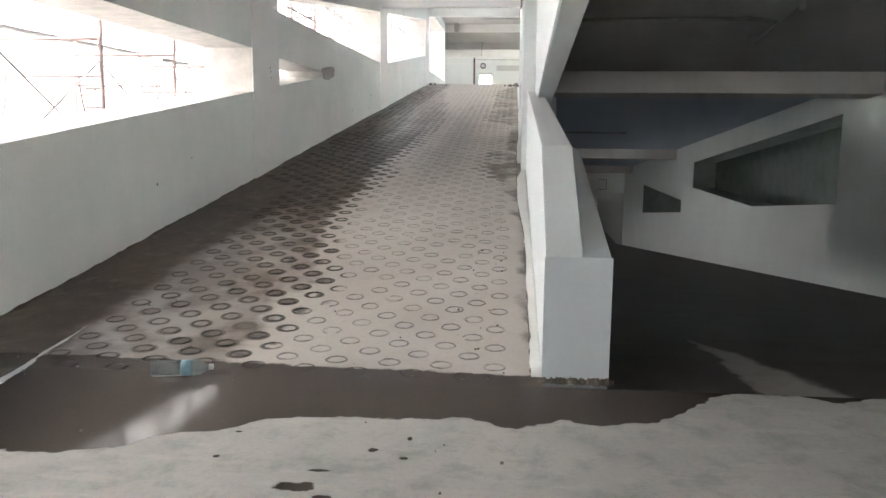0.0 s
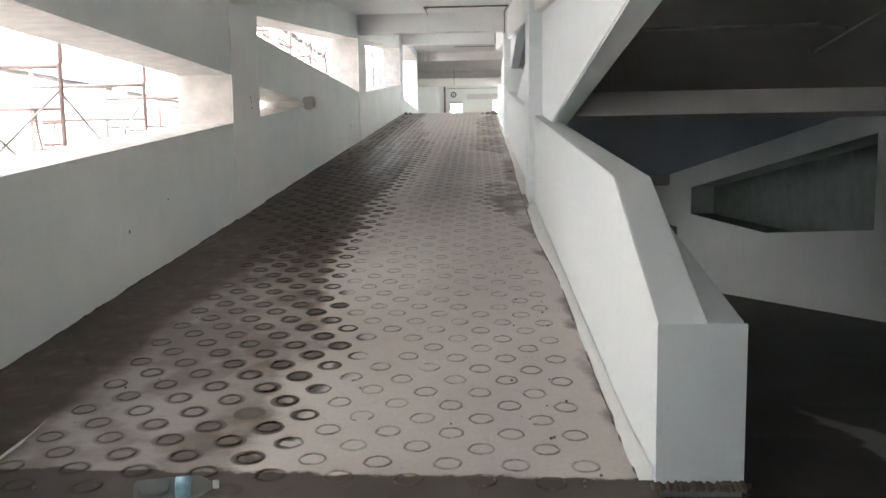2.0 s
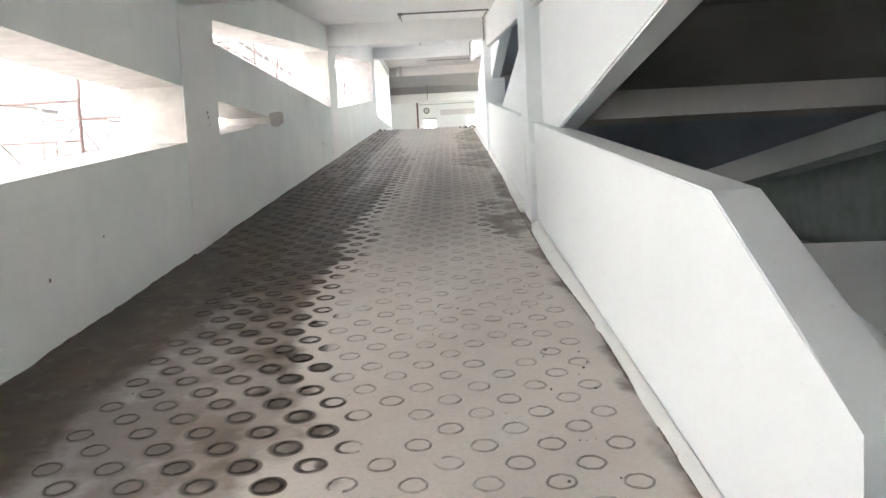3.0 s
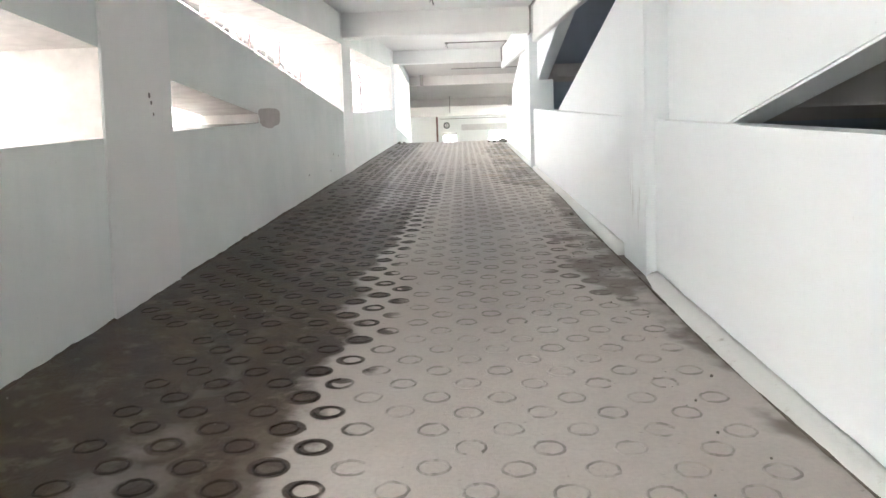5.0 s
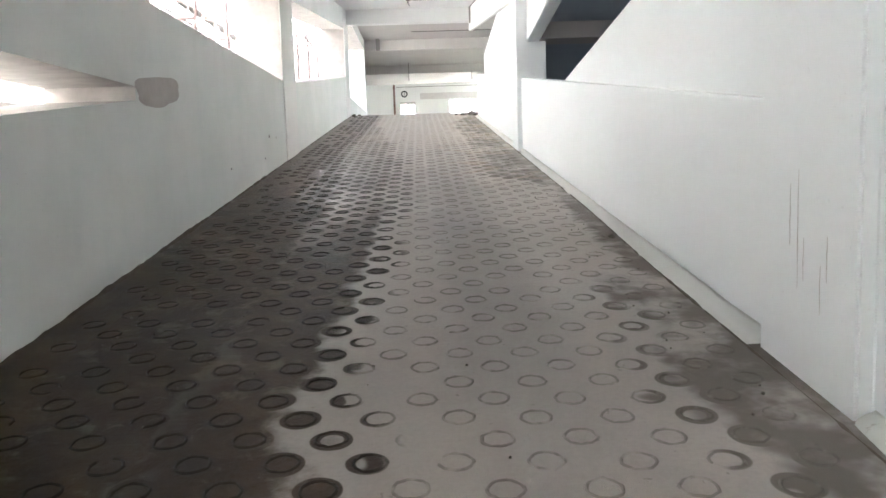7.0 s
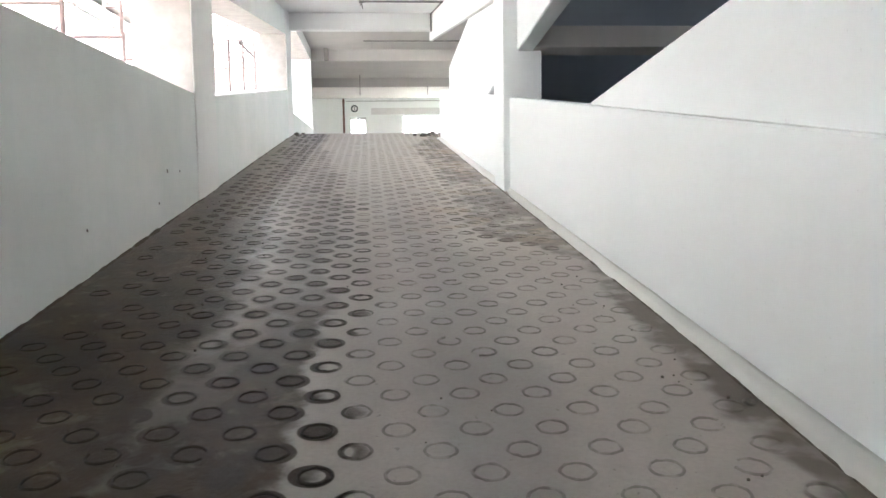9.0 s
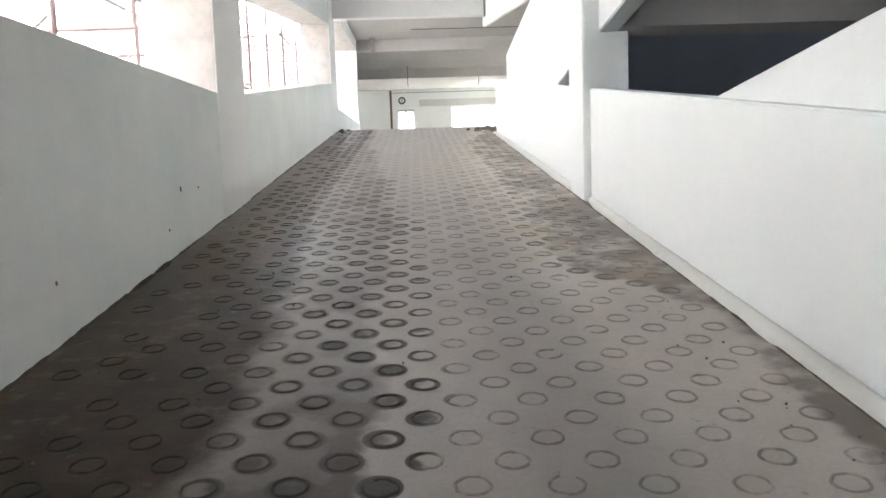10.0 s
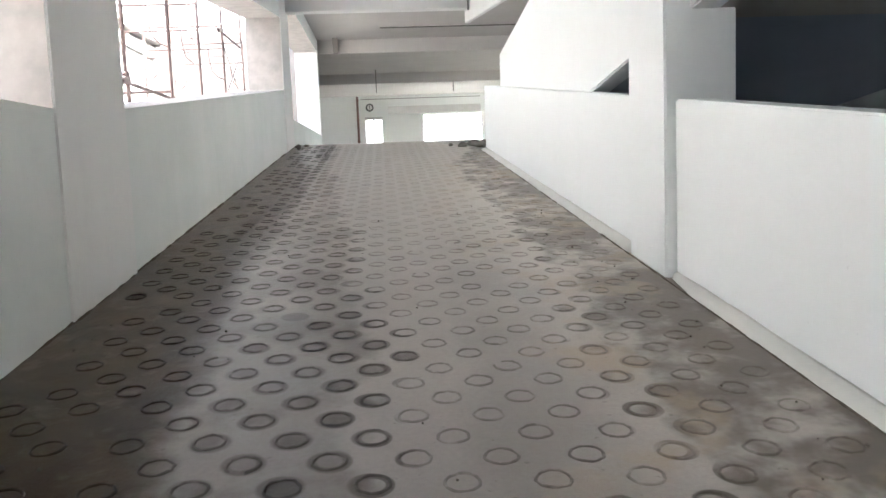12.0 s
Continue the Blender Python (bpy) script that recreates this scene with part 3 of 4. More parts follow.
for cx, cy in ((3.2, 34.0), (1.6, 44.0)):
    bm = bmesh.new()
    box(bm, cx, cx + 0.7, cy, cy + 0.7, -3.1, -0.24)
    structure(part("column", bevelled(bm), M_WALL), "white painted square column on the lower deck", "column")
bm = bmesh.new()
box(bm, XLO, 12, Y_BACK - 0.3, Y_BACK, 0, 1.0)
box(bm, XLO, 12, Y_BACK - 0.3, Y_BACK, 2.6, 3.1)
box(bm, -2.0, 12, Y_BACK - 0.3, Y_BACK, 1.0, 2.6)
box(bm, 0.0, 6.0, -0.8, -0.55, 3.29, 8.0)
box(bm, 12, 12.3, Y_BACK, 0, 0, 3.1)
# Unseen partition, added to shade the right part of the landing.
box(bm, 1.3, 1.5, Y_BACK, -2.7, 0, 3.09)
box(bm, 4.52, 12, -0.3, 0, 0, 3.1)
structure(part("wall_south", bm, M_WALL), "painted landing wall and parapet with an added unseen shading partition", "wall")

# ---- outside ----
bm = bmesh.new()
box(bm, -9, -4.32, 35.7, 36, -3.6, 6.8)
structure(part("wall_wing", bm, M_FACADE), "pale rendered wall of the deck's wing outside the windows", "wall")
n = Nodes("hazy_sky")
n.put(n.bsdf.inputs["Base Color"], (0.8, 0.8, 0.8, 1))
n.put(n.bsdf.inputs["Emission Color"], (1.0, 0.99, 0.97, 1))
n.put(n.bsdf.inputs["Emission Strength"], 0.11)
bm = bmesh.new()
box(bm, -70, 70, 115, 116, -3.7, 45)
structure(part("backdrop", bm, n.mat), "plain bright hazy sky beyond the deck windows", "sky")
bm = bmesh.new()
box(bm, -400, 400, -400, 400, -3.95, -3.7)
structure(part("ground", bm, M_DECK), "bare grey ground outside", "ground")
M_SCAFF = plain("scaffold_steel", (0.16, 0.108, 0.095), 0.6, 0.0, 0.35, 5)
M_BRACE = plain("scaffold_brace_steel", (0.21, 0.17, 0.155), 0.6, 0.0, 0.3, 5)

house = tagged(new("neighbour_building"), "pale rendered neighbouring building behind scaffolding", "building")
XF = -8.4
bm = bmesh.new()
box(bm, -16, XF, -14, 46, -3.7, 6.5)
part("wall", bm, M_FACADE, house)
for z in (-0.3, 2.95, 6.1):
    bm = bmesh.new()
    box(bm, XF, XF + 0.09, -14, 46, z, z + 0.32)
    part("floor_band", bm, M_FACADE, house)
for y in range(-12, 46, 6):
    bm = bmesh.new()
    box(bm, XF, XF + 0.16, y + 1.2, y + 1.65, -3.7, 6.5)
    part("pilaster", bm, M_FACADE, house)
bm = bmesh.new()
box(bm, -16.2, XF + 0.3, -14.2, 46.2, 6.5, 6.75)
part("roof", bm, M_FACADE, house)


def scaffold(brace, ledger):
    """One lift of a bay: a walk-through frame with curved knee braces, and what ties it to the next bay."""
    f = tagged(new("scaffold"), "rust-coloured tubular steel scaffold lift outside the windows", "scaffold", "scaffolding beside the ramp")
    H, Wd = SC_LIFT, 1.35
    for sx in (0, Wd):
        bm = bmesh.new()
        rod(bm, (-sx, 0, 0), (-sx, 0, H), 0.024)
        part("post", bm, M_SCAFF, f)
    for z in (H - 0.03, H - 0.42):
        bm = bmesh.new()
        rod(bm, (0, 0, z), (-Wd, 0, z), 0.021 if z > H - 0.1 else 0.016)
        part("head_bar", bm, M_SCAFF, f)
    for sx, d in ((0, -1), (Wd, 1)):
        bm = bmesh.new()
        pts = [Vector((-sx + d * 0.26, 0, H - 0.42))]
        pts += [Vector((-sx + d * (0.26 - 0.05 * k * k / 9), 0, H - 0.42 - 0.13 * k)) for k in range(1, 4)]
        pts += [Vector((-sx + d * 0.10, 0, 0.58)), Vector((-sx, 0, 0.54))]
        for a, b in zip(pts, pts[1:]):
            rod(bm, a, b, 0.014, 6)
        part("knee_brace", bm, M_SCAFF, f)
        for z in (0.75, 0.95):
            bm = bmesh.new()
            rod(bm, (-sx, 0, z), (-sx + d * 0.2, 0, z), 0.012, 6)
            part("rung", bm, M_SCAFF, f)
    if brace:
        for z0, z1 in ((0.2, 1.25), (1.25, 0.2)):
            bm = bmesh.new()
            bx = -0.02 if brace == 1 else -Wd + 0.02
            rod(bm, (bx, 0, z0), (bx, SC_STEP, z1), 0.013, 6)
            part("cross_brace", bm, M_BRACE, f)
    if ledger:
        bm = bmesh.new()
        rod(bm, (-0.05, -0.15, H - 0.1), (-0.05, SC_STEP + 0.15, H - 0.1), 0.024)
        ledger_tube = part("ledger", bm, M_SCAFF, f)
        bm = bmesh.new()
        box(bm, -0.085, 0.03, -0.035, 0.035, H - 0.14, H - 0.06)
        part("clamp", bevelled(bm, 0.008), M_BRACE, ledger_tube)
    return f


SC_X, SC_STEP, SC_LIFT = -4.58, 1.85, 1.50
rng = random.Random(5)
made_lifts = {}
for i in range(17):
    y = -1.42 + SC_STEP * i
    for lv in range(7):
        look_of = (1 if lv == 3 else (1, 0, 2, 0)[(i + lv) % 4], lv != 3 and (i * 3 + lv) % 5 == 0)
        m = pose(SC_X + rng.uniform(-0.02, 0.02), y, -3.7 + SC_LIFT * lv, 0, 0, rng.uniform(-1, 1))
        if look_of in made_lifts:
            copy_thing(made_lifts[look_of], m)
        else:
            made_lifts[look_of] = scaffold(*look_of)
            made_lifts[look_of].matrix_basis = m

# ---- kerbs, strips and dirt of the ramp ----


def kerb_width(y):
    """The kerb is narrow at the ramp's foot, widest half way and narrower again above."""
    ease = lambda v: max(0.0, min(1.0, v)) ** 2 * (3 - 2 * max(0.0, min(1.0, v)))
    return 0.06 + 0.07 * ease((y - 3.0) / 2.5) - 0.04 * ease((y - 9.0) / 3.0)



for y0, y1 in ((0.06, 7.07), (7.94, 16.85), (17.64, 26.15)):
    bm = bmesh.new()
    n_st = int((y1 - y0) / 0.12)
    rows = []
    for i in range(n_st + 1):
        y = y0 + (y1 - y0) * i / n_st
        g = ramp_z(y)
        w = kerb_width(y) + 0.014 * noise.noise((y * 1.7, 0, 0)) + 0.012 * noise.noise((y * 7, 3, 0))
        w -= 0.05 * max(0, 1 - (y1 - y) / 0.5) if y1 < 20 else 0
        h = 0.044 + 0.008 * noise.noise((y * 2.3, 5, 0))
        rows.append([bm.verts.new(v) for v in ((-w, y, g - 0.01), (-w * 0.88, y, g + h * 0.45), (-w * 0.52, y, g + h * 0.85), (-w * 0.2, y, g + h), (-0.003, y, g + h * 1.15), (-0.003, y, g - 0.05))])
    for a, b in zip(rows, rows[1:]):
        for k in range(5):
            bm.faces.new((a[k], a[k + 1], b[k + 1], b[k]))
    bm.faces.new(rows[0])
    bm.faces.new(rows[-1][::-1])
    structure(part("kerb", bm, M_KERB, smooth=True), "chipped white painted concrete kerb along the parapet", "kerb")

# Low pale streak of uneven width, tapering up the ramp.
bm = bmesh.new()
rows = []
for i in range(48):
    y = -0.77 + 0.032 * i
    k = min(1.0, max(0.0, 1.25 * (1 - i / 47))) * 1.5 * (0.75 + 0.8 * noise.noise((y * 6, 1, 8)) + 0.5 * noise.noise((y * 19, 2, 3)))
    x = -2.985 + 0.12 * max(0, 0.5 - y) + 0.02 * noise.noise((y * 3, 4, 1))
    g = ramp_z(y)
    rows.append([bm.verts.new(v) for v in ((x - 0.02 * k, y, g - 0.002), (x, y, g + 0.012 * k + 0.001), (x + 0.035 * k + 0.004, y, g - 0.002))])
for a, b in zip(rows, rows[1:]):
    for j in range(2):
        bm.faces.new((a[j], a[j + 1], b[j + 1], b[j]))
structure(part("mortar_edge", bm, M_KERB), "pale broken streak along the left side of the ramp's foot", "trim")


def dirt_line(x, side, y0, y1, size):
    """Caked dirt where floor and wall meet."""
    bm = bmesh.new()
    rows = []
    foot_x = x
    for i in range(int((y1 - y0) / 0.06)):
        y = y0 + 0.06 * i
        x = foot_x - (kerb_width(y) if side < 0 else 0)
        k = max(0.12, 0.45 + 0.6 * noise.noise((y * 1.3, foot_x, 2)) + 0.6 * noise.noise((y * 9, foot_x, 4)))
        g = ramp_z(y)
        rows.append([bm.verts.new(v) for v in ((x, y, g + size * 0.8 * k), (x + side * size * 0.5 * k, y, g + size * 0.35 * k), (x + side * size * 1.6 * k, y, g - 0.004))])
    for a, b in zip(rows, rows[1:]):
        for j in range(2):
            bm.faces.new((a[j], a[j + 1], b[j + 1], b[j]))
    return tagged(part("dirt", bm, M_DIRT), "caked dark dirt along the foot of the wall", "dirt", kind="stuff")


dirt_line(XL, 1, -0.2, 28.4, 0.028)
dirt_line(0.003, -1, 0.1, 26.0, 0.016)

bm = bmesh.new()
rng = random.Random(3)
rows = []
for i in range(40):
    x = -0.03 + 0.41 * i / 39
    k = 0.4 + 0.6 * rng.random()
    rows.append([bm.verts.new(v) for v in ((x, -0.001, 0.03 * k), (x, -0.02 * k, 0.014 * k), (x, -0.06 * k, -0.002))])
for a, b in zip(rows, rows[1:]):
    for j in range(2):
        bm.faces.new((a[j], a[j + 1], b[j + 1], b[j]))
tagged(part("dirt", bm, M_DIRT), "wet black dirt at the foot of the parapet's end", "dirt", kind="stuff")

# ---- conduits ----
M_CONDUIT = plain("conduit_steel", (0.24, 0.23, 0.21), 0.5, 0.4)


def conduit(points, ends=True, label="thin grey steel conduit fixed under the slab"):
    c = tagged(new("conduit"), label, "conduit", "ceiling conduits")
    for a, b in zip(points, points[1:]):
        bm = bmesh.new()
        rod(bm, a, b, 0.017)
        part("pipe", bm, M_CONDUIT, c)
    for p in points[1:-1]:
        bm = bmesh.new()
        bmesh.ops.create_uvsphere(bm, u_segments=10, v_segments=6, radius=0.026, matrix=Matrix.Translation(p))
        part("elbow", bm, M_CONDUIT, c)
    if ends:
        bm = bmesh.new()
        p = points[0]
        box(bm, p[0] - 0.05, p[0] + 0.05, p[1] - 0.05, p[1] + 0.05, p[2] - 0.03, p[2] + 0.035)
        part("junction_box", bevelled(bm, 0.008), M_CONDUIT, c)
        bm = bmesh.new()
        rod(bm, (p[0], p[1], p[2] - 0.03), (p[0] + 0.03, p[1] - 0.05, p[2] - 0.16), 0.01)
        rod(bm, (p[0], p[1], p[2] - 0.03), (p[0] - 0.03, p[1] - 0.02, p[2] - 0.10), 0.008)
        part("loose_wire", bm, M_CONDUIT, c)
    return c


cz = lambda y: line(y) + TOP - 0.02
conduit([(-1.84, 14.5, cz(14.5)), (-0.06, 14.5, cz(14.5)), (-0.06, 16.5, cz(16.5)), (-0.06, 16.5, line(16.5) + 2.60), (-0.06, 17.2, line(17.2) + 2.56)])
conduit([(-1.80, 24.9, cz(24.9)), (-0.04, 24.9, cz(24.9)), (-0.04, 27.95, cz(27.95)), (-0.04, 27.95, line(27.9) + 2.62)])
conduit([(-1.8, 34.1, 6.533), (2.4, 34.1, 6.533)], False)
bm = bmesh.new()
prism(bm, [(35.6, 6.56), (35.98, 6.56), (35.98, 6.15), (35.8, 6.15)], -3.2, -3.05)
structure(part("beam_bracket", bm, M_SOFFIT), "dark stub bracket under the deck slab", "bracket")
conduit([(-2.0, 40.0, 6.15), (-2.0, 40.0, 5.35)], False, "short dark pipe hanging under the deck slab")
conduit([(1.1, 44.3, 6.15), (1.1, 44.3, 5.75)], False, "short dark pipe hanging under the deck slab")
ez = lambda y: 2.335 - 0.101 * y + 0.23
conduit([(0.35, 2.86, ez(2.86)), (1.75, 2.82, ez(2.82)), (2.0, 2.93, ez(2.93))], False, "steel conduit under the dark ramp soffit")
conduit([(0.6, 12.35, ez(12.35)), (2.12, 12.38, ez(12.38))], False, "steel conduit under the dark ramp soffit")

# batten lamp under the neighbour ramp, unlit
lamp = tagged(new("batten_lamp"), "unlit grey batten lamp holder under the ramp soffit", "lamp")
a, b = Vector((1.99, 2.30, ez(2.30) - 0.03)), Vector((2.02, 3.57, ez(3.57) - 0.03))
M_LAMP = plain("grey_lamp_metal", (0.20, 0.20, 0.195), 0.6)
bm = bmesh.new()
rod(bm, a, b, 0.012)
part("batten", bm, M_LAMP, lamp)
for p in (a, b):
    bm = bmesh.new()
    box(bm, p.x - 0.03, p.x + 0.03, p.y - 0.02, p.y + 0.02, p.z - 0.03, p.z + 0.045)
    part("lamp_holder", bevelled(bm, 0.01), M_LAMP, lamp)

# ---- things on the far wall ----
M_SIGN = plain("dark_sign_metal", (0.06, 0.06, 0.06), 0.5)
M_WHITE = plain("white_plastic", (0.75, 0.75, 0.73), 0.5)
sign = tagged(new("round_sign"), "small round dark sign above the far doorway", "sign")
sign.matrix_basis = pose(-2.47, Y_FAR - 0.02, 5.95)
bm = bmesh.new()
bmesh.ops.create_cone(bm, cap_ends=True, segments=24, radius1=0.21, radius2=0.21, depth=0.03, matrix=pose(0, 0, 0, 90))
part("plate", bm, M_SIGN, sign)
bm = bmesh.new()
bmesh.ops.create_cone(bm, cap_ends=True, segments=24, radius1=0.13, radius2=0.13, depth=0.012, matrix=pose(0, -0.02, 0, 90))
part("face", bm, M_WHITE, sign)
bm = bmesh.new()
box(bm, -0.02, 0.02, -0.034, -0.027, -0.1, 0.1)
part("mark", bm, M_SIGN, sign)
board = tagged(new("notice_board"), "plain white square board on the lower deck's wall", "board")
bm = bmesh.new()
box(bm, 6.0, 6.62, Y_FAR - 0.04, Y_FAR - 0.002, -2.82, -2.12)
part("panel", bevelled(bm, 0.008), M_WHITE, board)
for x0, x1, z0, z1 in ((5.97, 6.0, -2.85, -2.09), (6.62, 6.65, -2.85, -2.09), (6.0, 6.62, -2.85, -2.82), (6.0, 6.62, -2.12, -2.09)):
    bm = bmesh.new()
    box(bm, x0, x1, Y_FAR - 0.05, Y_FAR - 0.002, z0, z1)
    part("frame_bar", bm, M_SIGN, board)
pipe = tagged(new("downpipe"), "dark rust-coloured downpipe on the far wall", "pipe")
M_RUST = plain("rust_paint", (0.16, 0.09, 0.07), 0.6)
bm = bmesh.new()
rod(bm, (-3.10, Y_FAR - 0.08, Z_UP), (-3.10, Y_FAR - 0.08, 6.52), 0.06)
part("tube", bm, M_RUST, pipe)
for z in (4.2, 5.3, 6.3):
    bm = bmesh.new()
    box(bm, -3.18, -3.02, Y_FAR - 0.16, Y_FAR, z, z + 0.05)
    part("bracket", bm, M_RUST, pipe)
conduit([(-2.95, Y_FAR - 0.03, 6.38), (3.4, Y_FAR - 0.03, 6.38)], False, "thin conduit along the top of the far wall")
M_DOOR = plain("grey_door_frame", (0.5, 0.5, 0.48), 0.5)
for nm, x0, x1, z0, z1, lab in (("door_frame", -2.75, -1.80, Z_UP, 5.46, "narrow frame round the bright far doorway"), ("window_frame", 0.30, 3.50, 3.95, 5.55, "narrow frame round the bright far window")):
    w = structure(new(nm), lab, "frame")
    for a0, a1, b0, b1 in ((x0, x0 + 0.06, z0, z1), (x1 - 0.06, x1, z0, z1), (x0 + 0.06, x1 - 0.06, z1 - 0.06, z1)):
        bm = bmesh.new()
        box(bm, a0, a1, Y_FAR + 0.08, Y_FAR + 0.16, b0, b1)
        part("frame_bar", bm, M_DOOR, w)
bm = bmesh.new()
rod(bm, (-2.25, Y_FAR + 0.05, 4.75), (-2.25, Y_FAR + 0.05, 5.55), 0.035)
tagged(part("door_closer_rod", bm, M_DOOR), "short grey rod hanging in the far doorway", "rod")

# ---- marks and loose things ----
bm = bmesh.new()
ring_pts = []
for i in range(28):
    a = 2 * math.pi * i / 28
    ry = 0.50 * (1 + 0.30 * noise.noise((math.cos(a) * 1.5, math.sin(a) * 1.5, 7)) + 0.10 * noise.noise((math.cos(a) * 5, math.sin(a) * 5, 3)))
    ca, sa = math.cos(a), math.sin(a)
    k = (abs(ca) ** 2.4 + abs(sa) ** 2.4) ** (-1 / 2.4)
    ring_pts.append((10.68 + ry * ca * k, 2.385 + 0.125 * ry / 0.5 * sa * k + 0.05 * ca))
prism(bm, ring_pts, XL - 0.05, XL + 0.004)
tagged(part("cement_patch", bm, M_PATCH), "rough bare grey cement patch on the window wall", "patch")
M_HOLE = plain("chipped_plaster", (0.27, 0.255, 0.24), 0.9)
for y, z, r in ((3.33, 0.79, 0.022), (7.04, 2.19, 0.03), (7.07, 2.14, 0.022), (7.10, 2.06, 0.018), (15.15, 2.17, 0.03), (15.66, 2.17, 0.018), (14.8, 1.87, 0.016), (4.19, 1.02, 0.012), (12.9, 1.75, 0.018)):
    bm = bmesh.new()
    bmesh.ops.create_cone(bm, cap_ends=True, segments=9, radius1=r * 0.5, radius2=r * 0.4, depth=0.008, matrix=pose(XL + (0.0145 if 6.3 < y < 7.5 else 0.003), y, z, 0, 90, 0) @ Matrix.Diagonal((1.5, 1, 1, 1)))
    tagged(part("wall_chip", bm, M_HOLE), "small dark chipped hole in the painted wall", "chip", "chips in the window wall")
# Thin grey strip: the edge shade of the pier, painted on.
bm = bmesh.new()
prism(bm, [(7.50, 0.81), (7.511, 0.81), (7.511, 1.96), (7.50, 1.96)], XL - 0.02, XL + 0.002)
structure(part("wall_crack", bm, plain("pier_edge_grey", (0.26, 0.25, 0.235), 0.9)), "thin grey strip that paints the shade at the pier's edge", "trim")

# scuffs on the column's side
M_SCUFF = plain("grey_scuff", (0.67, 0.66, 0.64), 0.9, 0, 0.3, 60)
for y, z0, z1 in ((7.62, 1.36, 1.62), (7.55, 1.18, 1.68), (7.50, 1.22, 1.40), (7.36, 1.10, 1.30), (7.31, 1.24, 1.42)):
    bm = bmesh.new()
    steps = 8
    edge = [(y + 0.006 * noise.noise((y * 9, k * 0.7, 1)), z0 + (z1 - z0) * k / steps) for k in range(steps + 1)]
    prism(bm, edge + [(a + 0.004 * math.sin(math.pi * min(0.95, max(0.05, k / steps))), b) for k, (a, b) in reversed(list(enumerate(edge)))], -0.072, -0.068)
    tagged(part("scuff", bm, M_SCUFF), "thin grey scratch down the white column", "scratch", "scratches on the column")

# bottle
n = Nodes("clear_bottle_plastic")
n.put(n.bsdf.inputs["Transmission Weight"], 0.92)
n.put(n.bsdf.inputs["IOR"], 1.12)
M_PET = n.finish((0.86, 0.93, 0.96), 0.08)
M_LABEL = plain("pale_blue_label", (0.36, 0.55, 0.66), 0.5, 0, 0.4, 40)
bottle = tagged(new("water_bottle"), "empty clear plastic water bottle with blue label lying down", "bottle")


def lathe(profile, sides=20):
    bm = bmesh.new()
    rows = [[bm.verts.new((h, r * math.cos(2 * math.pi * k / sides), r * math.sin(2 * math.pi * k / sides))) for k in range(sides)] for h, r in profile]
    for a, b in zip(rows, rows[1:]):
        for k in range(sides):
            bm.faces.new((a[k], a[(k + 1) % sides], b[(k + 1) % sides], b[k]))
    bm.faces.new(rows[0][::-1])
    bm.faces.new(rows[-1])
    return bm


prof = [(0, 0.030), (0.008, 0.041)]
for k in range(5):
    prof += [(0.018 + 0.026 * k, 0.044), (0.026 + 0.026 * k, 0.0405), (0.034 + 0.026 * k, 0.044)]
prof += [(0.15, 0.0425), (0.225, 0.0425), (0.235, 0.044), (0.26, 0.038), (0.285, 0.022), (0.30, 0.014), (0.312, 0.014)]
bottle_body = part("body", lathe(prof), M_PET, bottle, smooth=True)
part("label", lathe([(0.160, 0.0436), (0.215, 0.0436)]), M_LABEL, bottle_body, "pale blue printed label", smooth=True)
part("cap", lathe([(0.305, 0.017), (0.325, 0.017), (0.328, 0.015)]), M_WHITE, bottle, "white screw cap", smooth=True)
bottle.matrix_basis = pose(-2.12, -0.17, 0.0435, 0, 0, 14)

# pebbles and crumbs
M_STONE = plain("grey_rubble", (0.20, 0.18, 0.16), 0.9, 0, 0.4, 30)


def rubble(x, y, z, size, seed):
    bm = bmesh.new()
    bmesh.ops.create_icosphere(bm, subdivisions=2, radius=size)
    for v in bm.verts:
        v.co *= 1 + 0.45 * noise.noise(v.co * (1.3 / size) + Vector((seed, 0, 0)))
        v.co.z *= 0.6
    ob = part("rubble", bm, M_STONE)
    ob.matrix_basis = pose(x, y, z + size * 0.42)
    return tagged(ob, "small lump of grey rubble lying on the ramp", "rubble", "loose rubble on the ramp")


for i, (x, y, s) in enumerate(((-0.17, 10.35, 0.028), (-0.35, 26.9, 0.09), (-0.12, 27.1, 0.12), (-0.02, 26.7, 0.10), (0.12, 27.3, 0.10), (-0.55, 27.2, 0.05),
                               (-3.55, 28.0, 0.07), (-3.4, 28.2, 0.05), (-3.5, 27.6, 0.04))):
    rubble(x, y, ramp_z(y), s, i * 3.7)
bm = bmesh.new()
rng = random.Random(11)
for i in range(260):
    y = rng.uniform(-1.8, 20)
    side = rng.random()
    x = rng.uniform(-0.55, -0.2) if side < 0.45 else (rng.uniform(-3.6, -2.6) if side < 0.8 else rng.uniform(-2.6, -0.4))
    r = rng.uniform(0.003, 0.009)
    bmesh.ops.create_icosphere(bm, subdivisions=1, radius=r, matrix=Matrix.Translation((x, y, ramp_z(y) + r * 0.5)))
tagged(part("grit", bm, M_STONE), "loose grit and crumbs on the concrete", "grit", kind="stuff")

# ---- pressed rings of the ramp, last ----


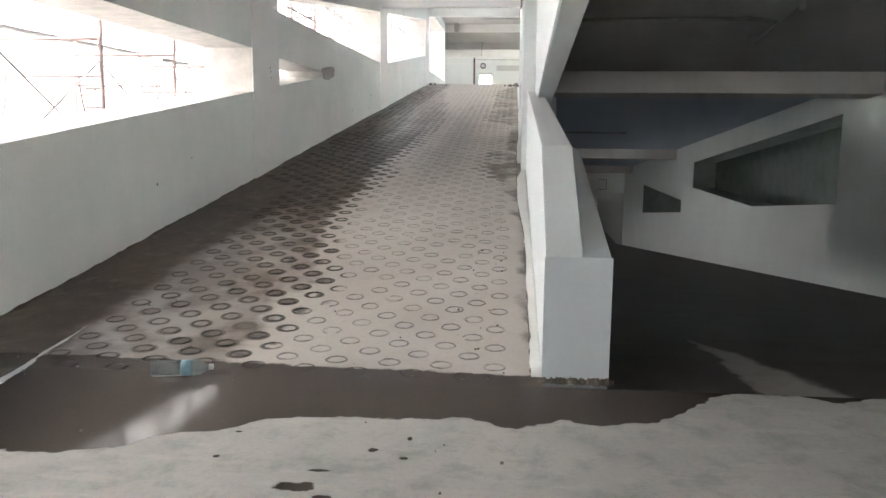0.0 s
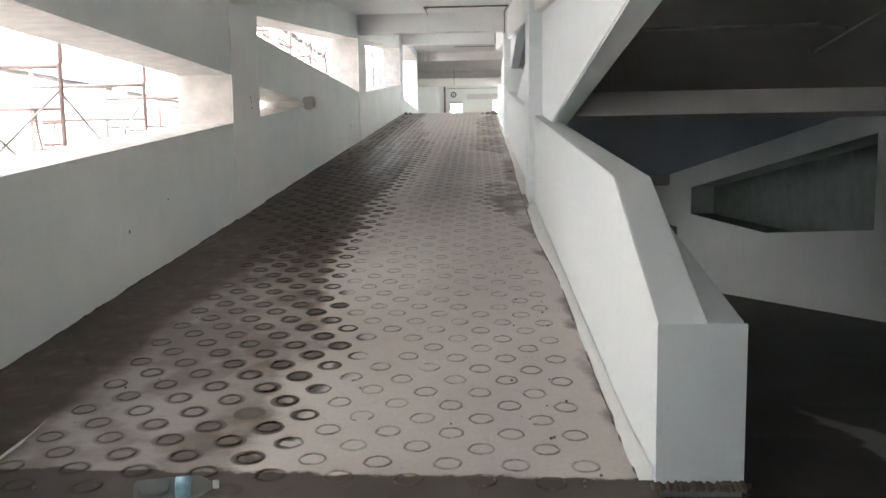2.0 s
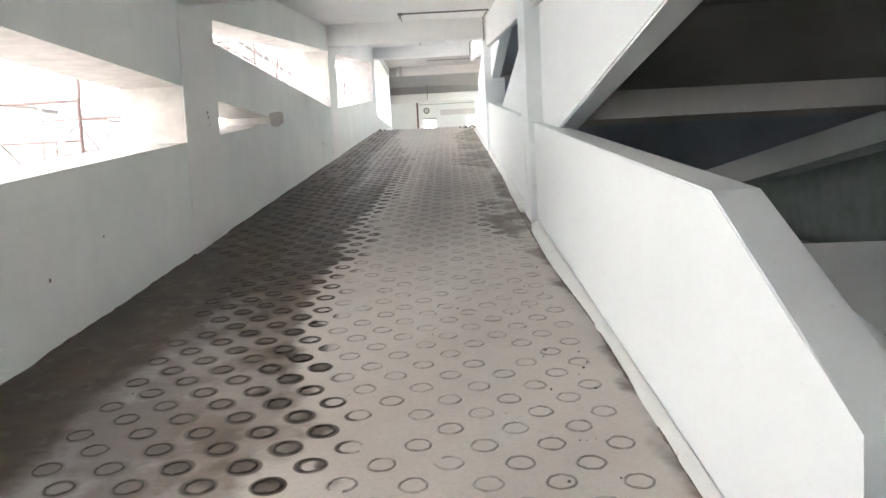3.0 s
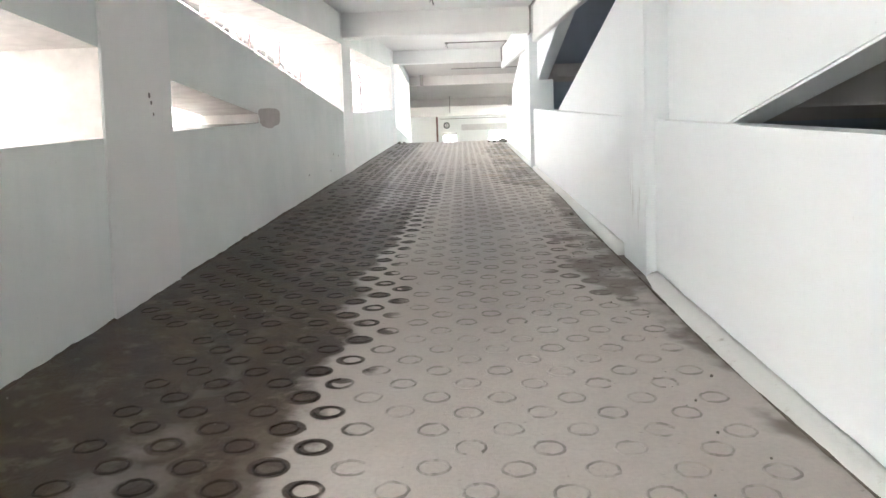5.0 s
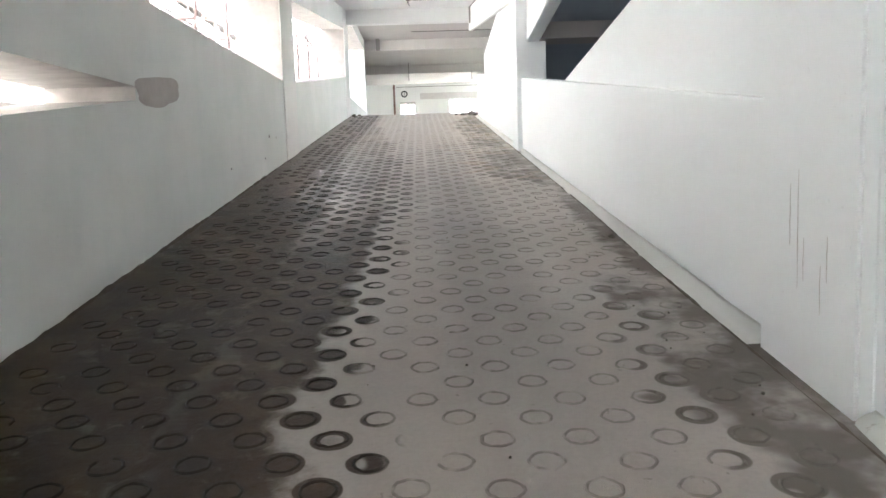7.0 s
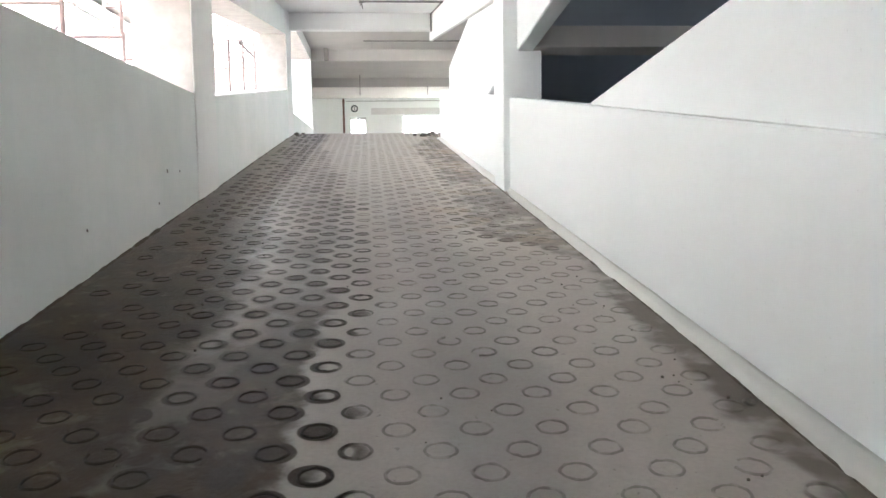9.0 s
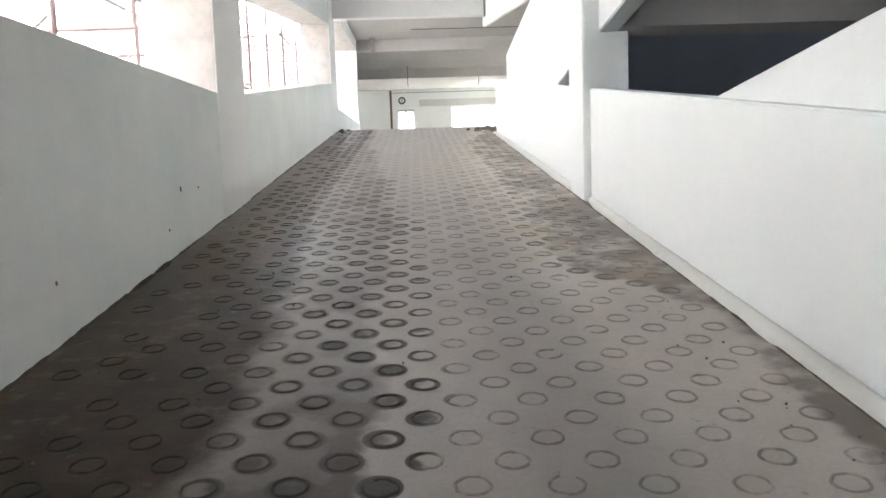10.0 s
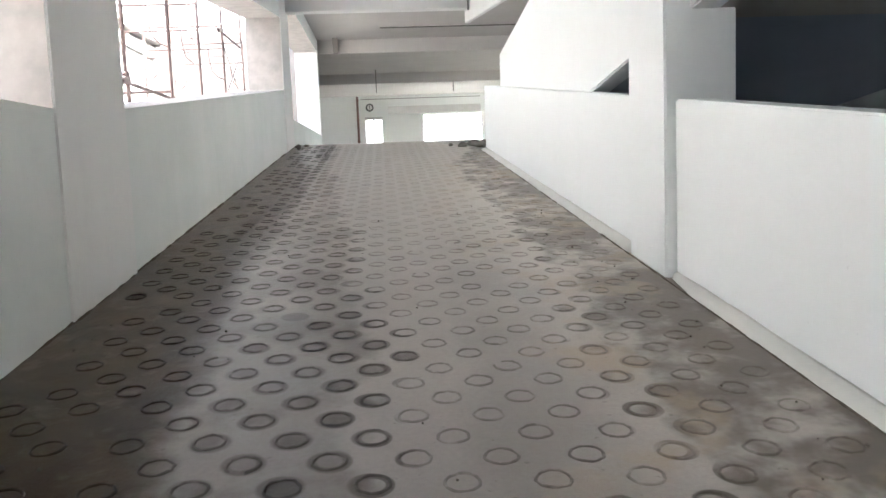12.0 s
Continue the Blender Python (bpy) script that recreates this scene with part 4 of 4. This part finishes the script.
def ring_mesh(seed, broken):
    """A slightly uneven ring lip, low and rounded; some have a gap."""
    r0 = random.Random(seed)
    bm = bmesh.new()
    sides = 20
    rows = []
    for k in range(sides):
        a = 2 * math.pi * k / sides
        w = 1 + r0.uniform(-0.05, 0.05)
        rows.append([bm.verts.new((r * w * math.cos(a), r * w * math.sin(a), h)) for r, h in ((0.0525, -0.002), (0.059, 0.0058 * r0.uniform(0.5, 1.2)), (0.0665, -0.002))])
    start = r0.randrange(sides)
    gap = {(start + i) % sides for i in range(broken)}
    for k in range(sides):
        if k in gap:
            continue
        a, b = rows[k], rows[(k + 1) % sides]
        for j in range(2):
            bm.faces.new((a[j], b[j], b[j + 1], a[j + 1]))
    loose = [v for v in bm.verts if not v.link_faces]
    bmesh.ops.delete(bm, geom=loose, context='VERTS')
    me = bpy.data.meshes.new("ring")
    bm.to_mesh(me)
    bm.free()
    me.materials.append(M_RING)
    for p in me.polygons:
        p.use_smooth = True
    return me


ring_kinds = [ring_mesh(k, (3 if k == 5 else 0)) for k in range(12)]
ramp_ob = bpy.data.objects["ramp"]
rng = random.Random(21)
far_v, far_f = [], []
for k in range(22):
    for j in range(-1, 81):
        x = RING_X - k * RING_DX + rng.uniform(-0.008, 0.008)
        y = RING_Y + (k % 2) * RING_DY / 2 + j * RING_DY - k * RING_DX * RING_LEAN + rng.uniform(-0.008, 0.008)
        a, b = min(1, max(0, (y - 3.6) / 0.8)), min(1, max(0, y - 6.9))
        x -= RING_DRIFT * a * a * (3 - 2 * a) * (1 - b * b * (3 - 2 * b))
        turn, kind = rng.uniform(0, 360), rng.randrange(12)
        if y < -0.04 or y > 28.2 or rng.random() < 0.02 + 0.09 * max(0, k - 17) or k > 17 and y < 6:
            continue
        slope = math.degrees(math.atan((ramp_z(y + 0.05) - ramp_z(y - 0.05)) / 0.1))
        m = pose(x, y, ramp_z(y) + 0.0015, slope, 0, 0) @ pose(0, 0, 0, 0, 0, turn)
        if y < 5.9:
            ob = new("ring", ring_kinds[kind])
            ob.parent = ramp_ob
            ob.matrix_basis = m
        else:
            base = len(far_v)
            far_v += [tuple(m @ v.co) for v in ring_kinds[kind].vertices]
            far_f += [tuple(base + i for i in p.vertices) for p in ring_kinds[kind].polygons]
me = bpy.data.meshes.new("ring_field")
me.from_pydata(far_v, [], far_f)
me.materials.append(M_RING)
for p in me.polygons:
    p.use_smooth = True
field = new("ring_field", me)
field.parent = ramp_ob
tagged(field, kind="stuff")
